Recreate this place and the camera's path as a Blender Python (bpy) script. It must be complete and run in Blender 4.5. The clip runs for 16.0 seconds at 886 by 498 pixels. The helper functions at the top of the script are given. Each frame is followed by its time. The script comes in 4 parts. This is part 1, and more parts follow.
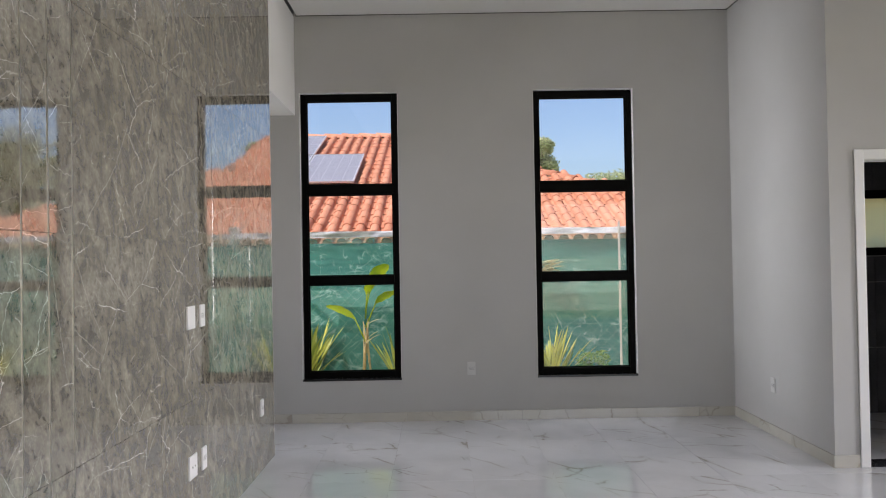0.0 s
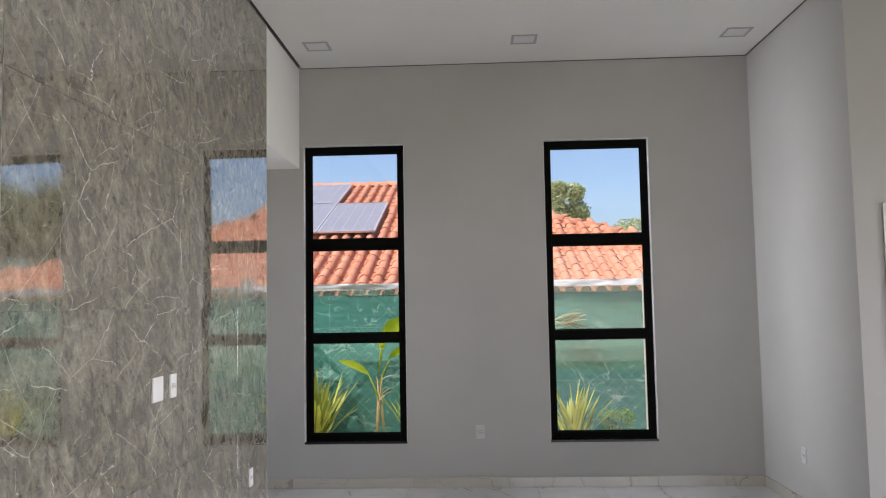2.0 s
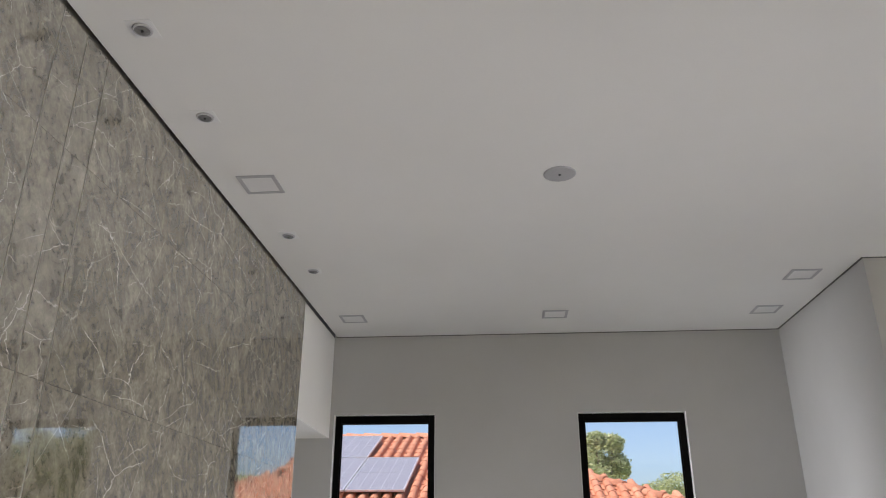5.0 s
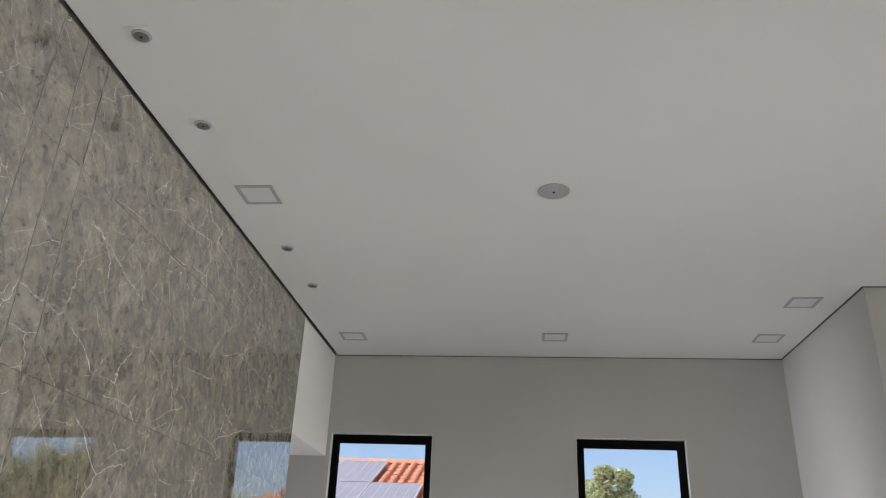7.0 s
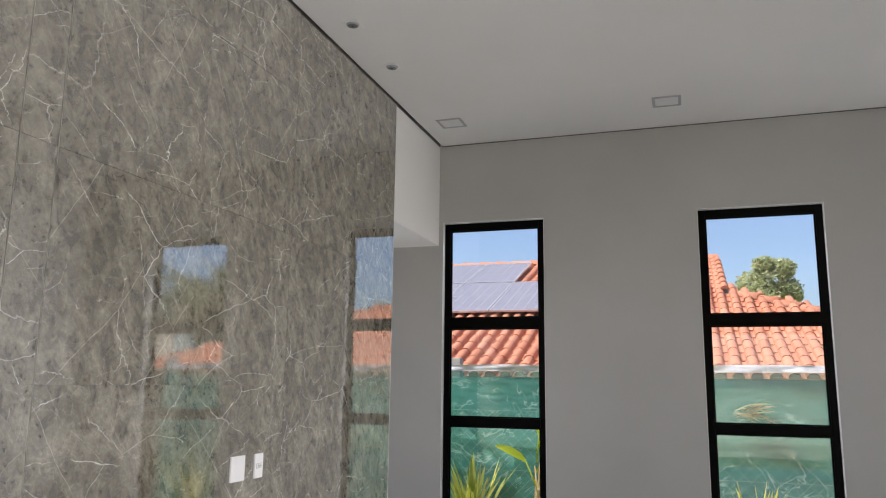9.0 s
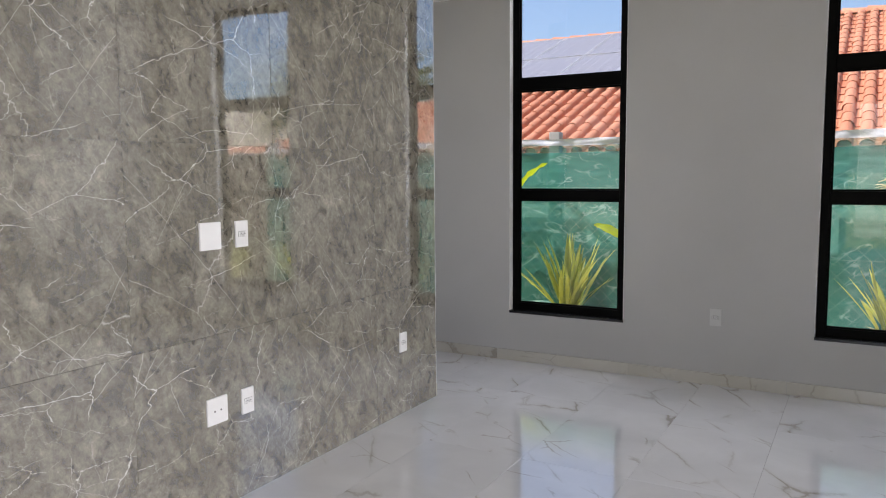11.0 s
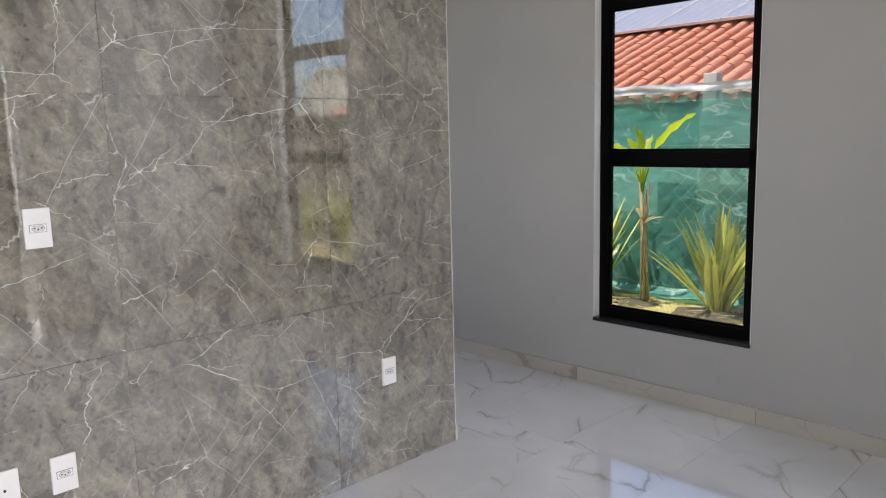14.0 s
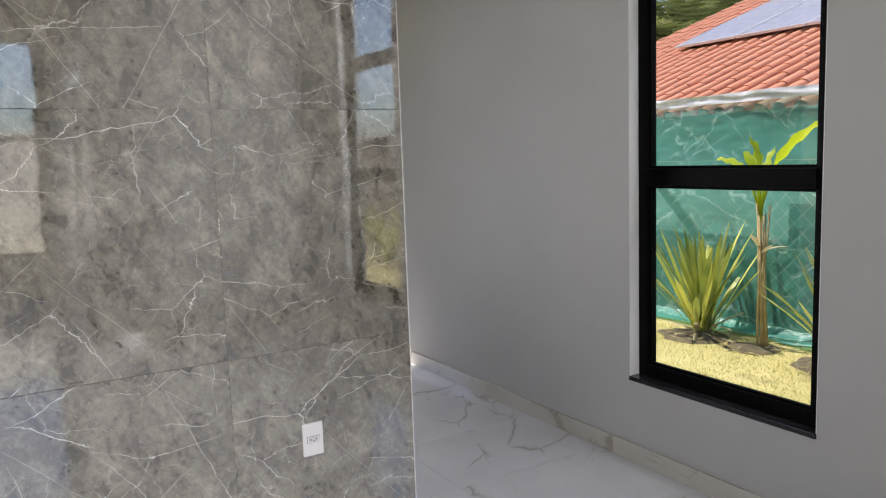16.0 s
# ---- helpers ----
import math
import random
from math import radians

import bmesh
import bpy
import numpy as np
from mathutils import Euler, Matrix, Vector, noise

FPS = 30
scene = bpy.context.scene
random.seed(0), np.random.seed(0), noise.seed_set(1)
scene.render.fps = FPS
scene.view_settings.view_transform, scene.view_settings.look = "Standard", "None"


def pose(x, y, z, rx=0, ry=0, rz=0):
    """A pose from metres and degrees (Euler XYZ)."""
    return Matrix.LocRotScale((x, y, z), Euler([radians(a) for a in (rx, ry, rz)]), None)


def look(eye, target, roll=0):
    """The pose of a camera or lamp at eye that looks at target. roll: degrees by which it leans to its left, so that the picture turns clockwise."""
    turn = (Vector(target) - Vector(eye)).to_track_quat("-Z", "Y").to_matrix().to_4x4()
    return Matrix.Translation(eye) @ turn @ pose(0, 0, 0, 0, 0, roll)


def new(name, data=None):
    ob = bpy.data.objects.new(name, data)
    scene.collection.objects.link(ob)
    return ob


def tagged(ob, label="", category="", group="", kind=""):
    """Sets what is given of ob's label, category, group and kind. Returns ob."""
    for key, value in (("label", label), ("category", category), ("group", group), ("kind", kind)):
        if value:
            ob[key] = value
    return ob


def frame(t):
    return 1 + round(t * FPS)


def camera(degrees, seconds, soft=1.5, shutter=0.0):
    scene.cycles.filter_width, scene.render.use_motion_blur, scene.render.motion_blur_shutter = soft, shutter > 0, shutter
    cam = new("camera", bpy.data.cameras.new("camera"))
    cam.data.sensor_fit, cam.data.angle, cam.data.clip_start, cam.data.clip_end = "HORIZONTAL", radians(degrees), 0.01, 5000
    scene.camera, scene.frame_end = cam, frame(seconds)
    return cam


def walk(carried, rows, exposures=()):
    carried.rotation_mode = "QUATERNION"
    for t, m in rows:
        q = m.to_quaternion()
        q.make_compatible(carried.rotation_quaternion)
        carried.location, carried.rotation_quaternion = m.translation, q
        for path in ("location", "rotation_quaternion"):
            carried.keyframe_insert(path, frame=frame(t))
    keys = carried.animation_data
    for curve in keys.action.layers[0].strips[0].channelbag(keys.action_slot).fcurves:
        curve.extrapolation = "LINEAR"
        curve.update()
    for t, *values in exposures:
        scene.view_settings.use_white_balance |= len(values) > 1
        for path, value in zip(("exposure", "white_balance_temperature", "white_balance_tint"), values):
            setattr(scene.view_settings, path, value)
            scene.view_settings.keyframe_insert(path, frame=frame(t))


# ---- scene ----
cam = camera(61.0, 16.0, soft=1.1)
PATH = [
    (0, (0.087, -0.167, 1.487), (0.1, 1.832, 1.511), -1.0),
    (0.5, (0.123, 0.039, 1.51), (0.119, 2.038, 1.544), -0.8),
    (1, (0.236, 0.103, 1.532), (0.209, 2.102, 1.582), -0.7),
    (1.5, (0.324, 0.107, 1.528), (0.279, 2.104, 1.619), -0.7),
    (2, (0.357, 0.096, 1.598), (0.272, 2.089, 1.74), -1.0),
    (2.5, (0.355, 0.101, 1.638), (0.223, 2.082, 1.873), -1.2),
    (2.6, (0.345, 0.088, 1.644), (0.208, 2.066, 1.904), -1.2),
    (3, (0.326, 0.087, 1.709), (0.166, 2.051, 2.056), -1.3),
    (3.5, (0.333, 0.079, 1.771), (0.155, 2.016, 2.236), -1.1),
    (4, (0.34, 0.072, 1.809), (0.158, 1.98, 2.382), -0.6),
    (4.5, (0.368, 0.068, 1.843), (0.194, 1.946, 2.508), -0.2),
    (5, (0.379, 0.056, 1.874), (0.219, 1.902, 2.626), 0.2),
    (5.2, (0.375, 0.05, 1.898), (0.223, 1.885, 2.679), 0.3),
    (7.3, (0.563, 0.093, 1.766), (0.334, 1.902, 2.587), 3.2),
    (7.5, (0.609, 0.138, 1.75), (0.347, 1.962, 2.527), 3.3),
    (8, (0.718, 0.264, 1.725), (0.362, 2.12, 2.379), 2.7),
    (8.5, (0.809, 0.368, 1.684), (0.319, 2.239, 2.193), 1.8),
    (9, (0.875, 0.488, 1.612), (0.263, 2.359, 1.965), 0.7),
    (9.5, (1.039, 0.665, 1.564), (0.308, 2.516, 1.752), 0.1),
    (10, (1.155, 0.859, 1.51), (0.317, 2.675, 1.532), -0.3),
    (10.2, (1.191, 0.965, 1.495), (0.318, 2.764, 1.458), -0.4),
    (12.3, (1.269, 2.155, 1.445), (0.135, 3.776, 1.151), -0.7),
    (12.5, (1.276, 2.276, 1.451), (0.11, 3.874, 1.154), -0.9),
    (13, (1.252, 2.56, 1.438), (0.021, 4.107, 1.133), -0.9),
    (13.5, (1.258, 2.871, 1.439), (-0.056, 4.347, 1.134), -1.2),
    (14, (1.209, 3.176, 1.443), (-0.195, 4.569, 1.144), -1.4),
    (14.5, (1.227, 3.461, 1.438), (-0.274, 4.753, 1.161), -1.6),
    (15, (1.282, 3.747, 1.435), (-0.29, 4.956, 1.176), -1.9),
    (15.5, (1.281, 4.01, 1.417), (-0.358, 5.128, 1.163), -1.9),
    (16, (1.255, 4.298, 1.42), (-0.445, 5.323, 1.175), -2.0),
]
walk(cam, [(t, look(eye, target, roll)) for t, eye, target, roll in PATH], exposures=[(0.0, 0.36, 6750, 15.5), (2.5, 0.45, 6750, 15.5), (5.0, 0.4, 6750, 15.5), (7.5, 0.39, 6750, 15.5), (10.0, 0.45, 6750, 15.5), (12.5, 0.48, 6750, 15.5), (16.0, 0.53, 6750, 15.5)])

# ---- world, sun, large lights ----
SUN_TO = Vector((-0.68, -0.36, 1.15)).normalized()
world = bpy.data.worlds.new("sky")
scene.world = world
world.use_nodes = True
sky = world.node_tree.nodes.new("ShaderNodeTexSky")
sky.sky_type, sky.sun_disc = "NISHITA", False
sky.sun_elevation = math.asin(SUN_TO.z)
sky.sun_rotation = math.atan2(SUN_TO.x, SUN_TO.y)
sky.air_density, sky.dust_density, sky.ozone_density = 1.0, 1.9, 5.2
world.node_tree.links.new(sky.outputs[0], world.node_tree.nodes["Background"].inputs[0])
world.node_tree.nodes["Background"].inputs[1].default_value = 0.15

sun = new("sun", bpy.data.lights.new("sun", "SUN"))
sun.data.energy, sun.data.angle, sun.data.color = 3.9, radians(0.5), (1.0, 0.95, 0.87)
sun.matrix_world = look((0, 0, 0), -SUN_TO)


def area_lamp(name, eye, target, w, h, watts, col, spread=180):
    """A rectangular area lamp in place of daylight, at an opening or added elsewhere."""
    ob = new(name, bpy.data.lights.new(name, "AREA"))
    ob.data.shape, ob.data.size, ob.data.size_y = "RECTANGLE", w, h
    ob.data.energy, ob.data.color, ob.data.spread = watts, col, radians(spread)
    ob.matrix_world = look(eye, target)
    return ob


area_lamp("daylight_south", (3.5, -3.95, 1.45), (3.5, 0, 1.45), 4.9, 2.5, 37, (1.0, 0.965, 0.915))
area_lamp("daylight_east", (6.15, 2.9, 1.5), (0, 2.9, 0.4), 2.3, 2.1, 50, (0.97, 0.975, 0.985), 80)

# Added lamp at the unseen passage end, to brighten the return wall.
area_lamp("fill_passage", (-4.3, 5.9, 1.4), (0, 5.7, 1.7), 1.0, 1.9, 14, (0.9, 0.95, 1.0), 44)
# Added lamps outside above the window heads, out of sight, standing in for sky.
for n, x in (("window_fill_1", -0.71), ("window_fill_2", 1.44)):
    area_lamp(n, (x, 7.15, 3.47), (x, 4.5, 0.95), 0.95, 0.5, 21, (0.88, 0.94, 1.0))


# ---- materials ----
def material(name):
    m = bpy.data.materials.new(name)
    m.use_nodes = True
    return m, m.node_tree, m.node_tree.nodes["Principled BSDF"]


def node(nt, kind, **values):
    n = nt.nodes.new(kind)
    for k, v in values.items():
        key = k.replace("_", " ").title() if k.islower() else k
        n.inputs[key].default_value = v
    return n


def ramp(nt, source, stops):
    n = nt.nodes.new("ShaderNodeValToRGB")
    el = n.color_ramp.elements
    el[0].position, el[0].color = stops[0][0], (*stops[0][1], 1)
    el[1].position, el[1].color = stops[-1][0], (*stops[-1][1], 1)
    for p, c in stops[1:-1]:
        e = el.new(p)
        e.color = (*c, 1)
    nt.links.new(source, n.inputs[0])
    return n.outputs[0]


def coords(nt, by_object=False, spread=40.0):
    tc = nt.nodes.new("ShaderNodeTexCoord")
    if not by_object:
        geo = nt.nodes.new("ShaderNodeNewGeometry")
        return geo.outputs["Position"]
    info = nt.nodes.new("ShaderNodeObjectInfo")
    mul = nt.nodes.new("ShaderNodeVectorMath")
    mul.operation = "MULTIPLY_ADD"
    nt.links.new(info.outputs["Random"], mul.inputs[0])
    mul.inputs[1].default_value = (spread, spread * 1.7, spread * 0.6)
    nt.links.new(tc.outputs["Object"], mul.inputs[2])
    return mul.outputs[0]


def noise_tex(nt, vec, scale, detail=4.0, rough=0.55, distort=0.0):
    n = node(nt, "ShaderNodeTexNoise", scale=scale, detail=detail, roughness=rough, distortion=distort)
    nt.links.new(vec, n.inputs["Vector"])
    return n


def mix_col(nt, fac, a, b, mode="MIX"):
    n = nt.nodes.new("ShaderNodeMix")
    n.data_type, n.blend_type = "RGBA", mode
    for sock, v in ((n.inputs[0], fac), (n.inputs[6], a), (n.inputs[7], b)):
        if isinstance(v, (int, float)):
            sock.default_value = v
        elif isinstance(v, tuple):
            sock.default_value = (*v, 1)
        else:
            nt.links.new(v, sock)
    return n.outputs[2]


def maths(nt, op, a, b=0.0, clamp=False):
    n = nt.nodes.new("ShaderNodeMath")
    n.operation, n.use_clamp = op, clamp
    for sock, v in ((n.inputs[0], a), (n.inputs[1], b)):
        if isinstance(v, (int, float)):
            sock.default_value = v
        else:
            nt.links.new(v, sock)
    return n.outputs[0]


def bump(nt, bsdf, height, strength, dist):
    n = node(nt, "ShaderNodeBump", strength=strength, distance=dist)
    nt.links.new(height, n.inputs["Height"])
    nt.links.new(n.outputs[0], bsdf.inputs["Normal"])


def mottled(name, a, b, scale, rough, fine=60.0, bump_s=0.1, bump_d=0.002, metal=0.0, by_object=False, spec=0.5):
    """A plain surface with cloudy tone at one scale and grain at a finer one."""
    m, nt, p = material(name)
    v = coords(nt, by_object)
    n1, n2 = noise_tex(nt, v, scale, 5), noise_tex(nt, v, fine, 3)
    s = maths(nt, "ADD", maths(nt, "MULTIPLY", n1.outputs[0], 0.7), maths(nt, "MULTIPLY", n2.outputs[0], 0.3))
    nt.links.new(ramp(nt, s, [(0.35, a), (0.65, b)]), p.inputs["Base Color"])
    r = nt.nodes.new("ShaderNodeMapRange")
    r.inputs[3].default_value, r.inputs[4].default_value = max(rough - 0.06, 0.02), min(rough + 0.06, 1)
    nt.links.new(n2.outputs[0], r.inputs[0])
    nt.links.new(r.outputs[0], p.inputs["Roughness"])
    p.inputs["Metallic"].default_value = metal
    p.inputs["Specular IOR Level"].default_value = spec
    bump(nt, p, s, bump_s, bump_d)
    return m


def veins(nt, vec, scale, width, warp, mask_scale, lo, hi, crooked=0.6, flat=False):
    """Thin broken lines, as in marble: the borders of warped cells, kept only in patches."""
    w = noise_tex(nt, vec, scale * 0.9, 6, crooked)
    off = nt.nodes.new("ShaderNodeVectorMath")
    off.operation = "MULTIPLY_ADD"
    nt.links.new(w.outputs["Color"], off.inputs[0])
    off.inputs[1].default_value = (warp, warp, warp)
    nt.links.new(vec, off.inputs[2])
    vor = node(nt, "ShaderNodeTexVoronoi", scale=scale)
    vor.feature = "DISTANCE_TO_EDGE"
    vor.voronoi_dimensions = "2D" if flat else "3D"
    nt.links.new(off.outputs[0], vor.inputs["Vector"])
    line = nt.nodes.new("ShaderNodeMapRange")
    line.interpolation_type = "SMOOTHSTEP"
    line.inputs[1].default_value, line.inputs[2].default_value = 0.0, width
    line.inputs[3].default_value, line.inputs[4].default_value = 1.0, 0.0
    nt.links.new(vor.outputs["Distance"], line.inputs[0])
    mk = noise_tex(nt, vec, mask_scale, 3, 0.6)
    mr = nt.nodes.new("ShaderNodeMapRange")
    mr.inputs[1].default_value, mr.inputs[2].default_value = lo, hi
    nt.links.new(mk.outputs[0], mr.inputs[0])
    return maths(nt, "MULTIPLY", line.outputs[0], mr.outputs[0], True)


def threads(nt, vec, scale, width, mask_scale, lo, hi, detail=3.0, rough=0.5, level=0.5):
    """Long meandering hairlines, as in marble: level lines of a noise, of uneven width, kept only in patches."""
    n = noise_tex(nt, vec, scale, detail, rough, 0.15)
    d = maths(nt, "ABSOLUTE", maths(nt, "SUBTRACT", n.outputs[0], level))
    wide = noise_tex(nt, vec, scale * 6, 2, 0.5)
    wr = nt.nodes.new("ShaderNodeMapRange")
    wr.inputs[1].default_value, wr.inputs[2].default_value = 0.35, 0.75
    wr.inputs[3].default_value, wr.inputs[4].default_value = width * 0.35, width * 2.2
    nt.links.new(wide.outputs[0], wr.inputs[0])
    line = maths(nt, "SUBTRACT", 1.0, maths(nt, "DIVIDE", d, wr.outputs[0]), True)
    mk = noise_tex(nt, vec, mask_scale, 2, 0.5)
    mr = nt.nodes.new("ShaderNodeMapRange")
    mr.inputs[1].default_value, mr.inputs[2].default_value = lo, hi
    nt.links.new(mk.outputs[0], mr.inputs[0])
    return maths(nt, "MULTIPLY", line, mr.outputs[0], True)


def stretched(nt, vec, turn, scale):
    mp = node(nt, "ShaderNodeMapping")
    mp.vector_type = "TEXTURE"
    mp.inputs["Rotation"].default_value = tuple(radians(a) for a in turn)
    mp.inputs["Scale"].default_value = scale
    nt.links.new(vec, mp.inputs[0])
    return mp.outputs[0]


def grey_marble():
    m, nt, p = material("polished grey marble tile")
    v = coords(nt, True)
    cloud = noise_tex(nt, v, 2.6, 8, 0.66, 0.9)
    grain = noise_tex(nt, v, 46, 7, 0.78, 0.4)
    streak = noise_tex(nt, stretched(nt, v, (0, 0, 35), (0.14, 0.4, 0.3)), 2.2, 7, 0.7, 0.5)
    base = ramp(nt, cloud.outputs[0], [(0.34, (0.182, 0.168, 0.135)), (0.5, (0.235, 0.218, 0.179)), (0.68, (0.285, 0.266, 0.222))])
    tone = maths(nt, "ADD", maths(nt, "MULTIPLY", grain.outputs[0], 0.5), maths(nt, "MULTIPLY", streak.outputs[0], 0.5))
    spots = ramp(nt, tone, [(0.38, (0.44, 0.42, 0.39)), (0.47, (0.88, 0.875, 0.86)), (0.54, (1.08, 1.08, 1.07)), (0.66, (1.55, 1.54, 1.52))])
    col = mix_col(nt, 1.0, base, spots, "MULTIPLY")
    patch = noise_tex(nt, stretched(nt, v, (0, 0, 4), (1.0, 1.6, 1.0)), 14, 6, 0.66, 0.7)
    col = mix_col(nt, 1.0, col, ramp(nt, patch.outputs[0], [(0.34, (0.48, 0.465, 0.44)), (0.46, (0.88, 0.88, 0.87)), (0.56, (1.06, 1.06, 1.05)), (0.7, (1.3, 1.3, 1.28))]), "MULTIPLY")
    v1 = stretched(nt, v, (0, 0, -50), (1.0, 1.5, 1.0))
    v2 = stretched(nt, v, (0, 0, 48), (1.0, 1.6, 1.0))
    v3 = stretched(nt, v, (0, 0, -82), (1.0, 2.0, 1.0))
    h1 = stretched(nt, v, (0, 0, 42), (1.0, 4.0, 1.0))
    h2 = stretched(nt, v, (0, 0, -36), (1.0, 4.0, 1.0))
    haze = veins(nt, v3, 3.0, 0.08, 0.05, 3.0, 0.5, 0.7)
    col = mix_col(nt, maths(nt, "MULTIPLY", haze, 0.1), col, (0.45, 0.425, 0.385))
    # faint hairlines in two directions, then short crooked threads, then the few bright veins
    for vv, sc, wd, warp, ms, lo, hi, amount in ((h1, 3.6, 0.005, 0.05, 3.4, 0.48, 0.56, 0.4), (h2, 3.4, 0.005, 0.05, 3.4, 0.48, 0.56, 0.4), (h1, 7.0, 0.009, 0.04, 4.0, 0.52, 0.6, 0.16),
                                                 (v1, 8.0, 0.011, 0.07, 5.0, 0.53, 0.6, 0.26), (v, 17.0, 0.03, 0.05, 7.0, 0.55, 0.64, 0.18), (v, 34.0, 0.05, 0.03, 8.0, 0.54, 0.66, 0.14),
                                                 (v3, 2.9, 0.004, 0.085, 3.8, 0.48, 0.56, 0.88), (v3, 4.1, 0.005, 0.085, 5.0, 0.52, 0.58, 0.75), (v1, 2.6, 0.0032, 0.09, 3.6, 0.51, 0.58, 0.66), (v2, 2.9, 0.0032, 0.09, 3.6, 0.51, 0.58, 0.66)):
        t = veins(nt, vv, sc, wd * 1.1, warp * 1.7, ms, lo, hi, 0.66, True)
        col = mix_col(nt, maths(nt, "MULTIPLY", t, amount), col, (0.94, 0.92, 0.87))
    nt.links.new(col, p.inputs["Base Color"])
    p.inputs["Roughness"].default_value = 0.035
    p.inputs["IOR"].default_value = 3.3
    wave = noise_tex(nt, v, 4.0, 3, 0.5)
    bump(nt, p, wave.outputs[0], 0.14, 0.004)
    return m


def white_marble(name, low, high, ior):
    m, nt, p = material(name)
    v = coords(nt, True)
    cloud = noise_tex(nt, v, 2.2, 5, 0.55, 0.5)
    base = ramp(nt, cloud.outputs[0], [(0.3, low), (0.7, high)])
    v1 = stretched(nt, v, (0, 0, 38), (1.0, 2.1, 1.0))
    soft = veins(nt, v1, 2.6, 0.07, 0.2, 2.1, 0.51, 0.66)
    col = mix_col(nt, maths(nt, "MULTIPLY", soft, 0.42), base, (0.46, 0.42, 0.36))
    thin = veins(nt, v1, 2.6, 0.021, 0.2, 2.1, 0.5, 0.62)
    col = mix_col(nt, maths(nt, "MULTIPLY", thin, 0.62), col, (0.3, 0.255, 0.205))
    v2 = stretched(nt, v, (0, 0, 66), (1.0, 2.4, 1.0))
    side = veins(nt, v2, 3.4, 0.018, 0.14, 3.1, 0.54, 0.62)
    col = mix_col(nt, maths(nt, "MULTIPLY", side, 0.6), col, (0.33, 0.29, 0.24))
    nt.links.new(col, p.inputs["Base Color"])
    p.inputs["Roughness"].default_value = 0.085
    p.inputs["IOR"].default_value = ior
    wave = noise_tex(nt, v, 7.0, 2, 0.5)
    bump(nt, p, wave.outputs[0], 0.12, 0.003)
    return m


def leaf_material(name, a, b, glow=0.45):
    m, nt, p = material(name)
    v = coords(nt)
    geo = nt.nodes.new("ShaderNodeNewGeometry")
    n1 = noise_tex(nt, v, 4, 3)
    s = maths(nt, "ADD", maths(nt, "MULTIPLY", geo.outputs["Random Per Island"], 0.6), maths(nt, "MULTIPLY", n1.outputs[0], 0.5))
    col = ramp(nt, s, [(0.15, a), (0.95, b)])
    nt.links.new(col, p.inputs["Base Color"])
    p.inputs["Roughness"].default_value = 0.42
    tr = nt.nodes.new("ShaderNodeBsdfTranslucent")
    nt.links.new(col, tr.inputs[0])
    mx = nt.nodes.new("ShaderNodeMixShader")
    mx.inputs[0].default_value = glow
    nt.links.new(p.outputs[0], mx.inputs[1])
    nt.links.new(tr.outputs[0], mx.inputs[2])
    nt.links.new(mx.outputs[0], nt.nodes["Material Output"].inputs[0])
    return m


def net_material(name, open_share, tint=(0.42, 0.85, 0.76)):
    m, nt, p = material(name)
    v = coords(nt)
    n1, n2 = noise_tex(nt, v, 2.5, 5), noise_tex(nt, stretched(nt, v, (0, 15, 0), (2.0, 1, 0.9)), 13, 3, 0.5, 0.5)
    s = maths(nt, "ADD", maths(nt, "MULTIPLY", n1.outputs[0], 0.6), maths(nt, "MULTIPLY", n2.outputs[0], 0.4))
    col = ramp(nt, s, [(0.3, (0.06, 0.28, 0.235)), (0.5, (0.075, 0.33, 0.278)), (0.75, (0.09, 0.38, 0.325))])
    # Pale lines along creases: light on the folds, painted into the net colour.
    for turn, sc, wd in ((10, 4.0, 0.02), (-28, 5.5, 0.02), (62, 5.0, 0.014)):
        crease_light = threads(nt, stretched(nt, v, (0, turn, 0), (2.2, 1, 0.8)), sc, wd, 4.5, 0.51, 0.6, 2.0)
        col = mix_col(nt, maths(nt, "MULTIPLY", crease_light, 0.8), col, (0.52, 0.78, 0.71))
    nt.links.new(col, p.inputs["Base Color"])
    p.inputs["Roughness"].default_value = 0.45
    bump(nt, p, n2.outputs[0], 0.35, 0.012)
    clear = nt.nodes.new("ShaderNodeBsdfTransparent")
    clear.inputs[0].default_value = (*tint, 1)
    mx = nt.nodes.new("ShaderNodeMixShader")
    mx.inputs[0].default_value = open_share
    nt.links.new(p.outputs[0], mx.inputs[1])
    nt.links.new(clear.outputs[0], mx.inputs[2])
    nt.links.new(mx.outputs[0], nt.nodes["Material Output"].inputs[0])
    return m


def glass_material(name, rough=0.0, tint=(1, 1, 1)):
    m, nt, p = material(name)
    p.inputs["Base Color"].default_value = (*tint, 1)
    p.inputs["Roughness"].default_value = rough
    p.inputs["Transmission Weight"].default_value = 1.0
    p.inputs["IOR"].default_value = 1.45
    return m


def frosted_material(name):
    m, nt, p = material(name)
    p.inputs["Roughness"].default_value = 0.3
    p.inputs["Base Color"].default_value = (0.7, 0.67, 0.5, 1)
    tr = nt.nodes.new("ShaderNodeBsdfTranslucent")
    tr.inputs[0].default_value = (1.0, 0.97, 0.74, 1)
    mx = nt.nodes.new("ShaderNodeMixShader")
    mx.inputs[0].default_value = 0.92
    nt.links.new(p.outputs[0], mx.inputs[1])
    nt.links.new(tr.outputs[0], mx.inputs[2])
    nt.links.new(mx.outputs[0], nt.nodes["Material Output"].inputs[0])
    return m


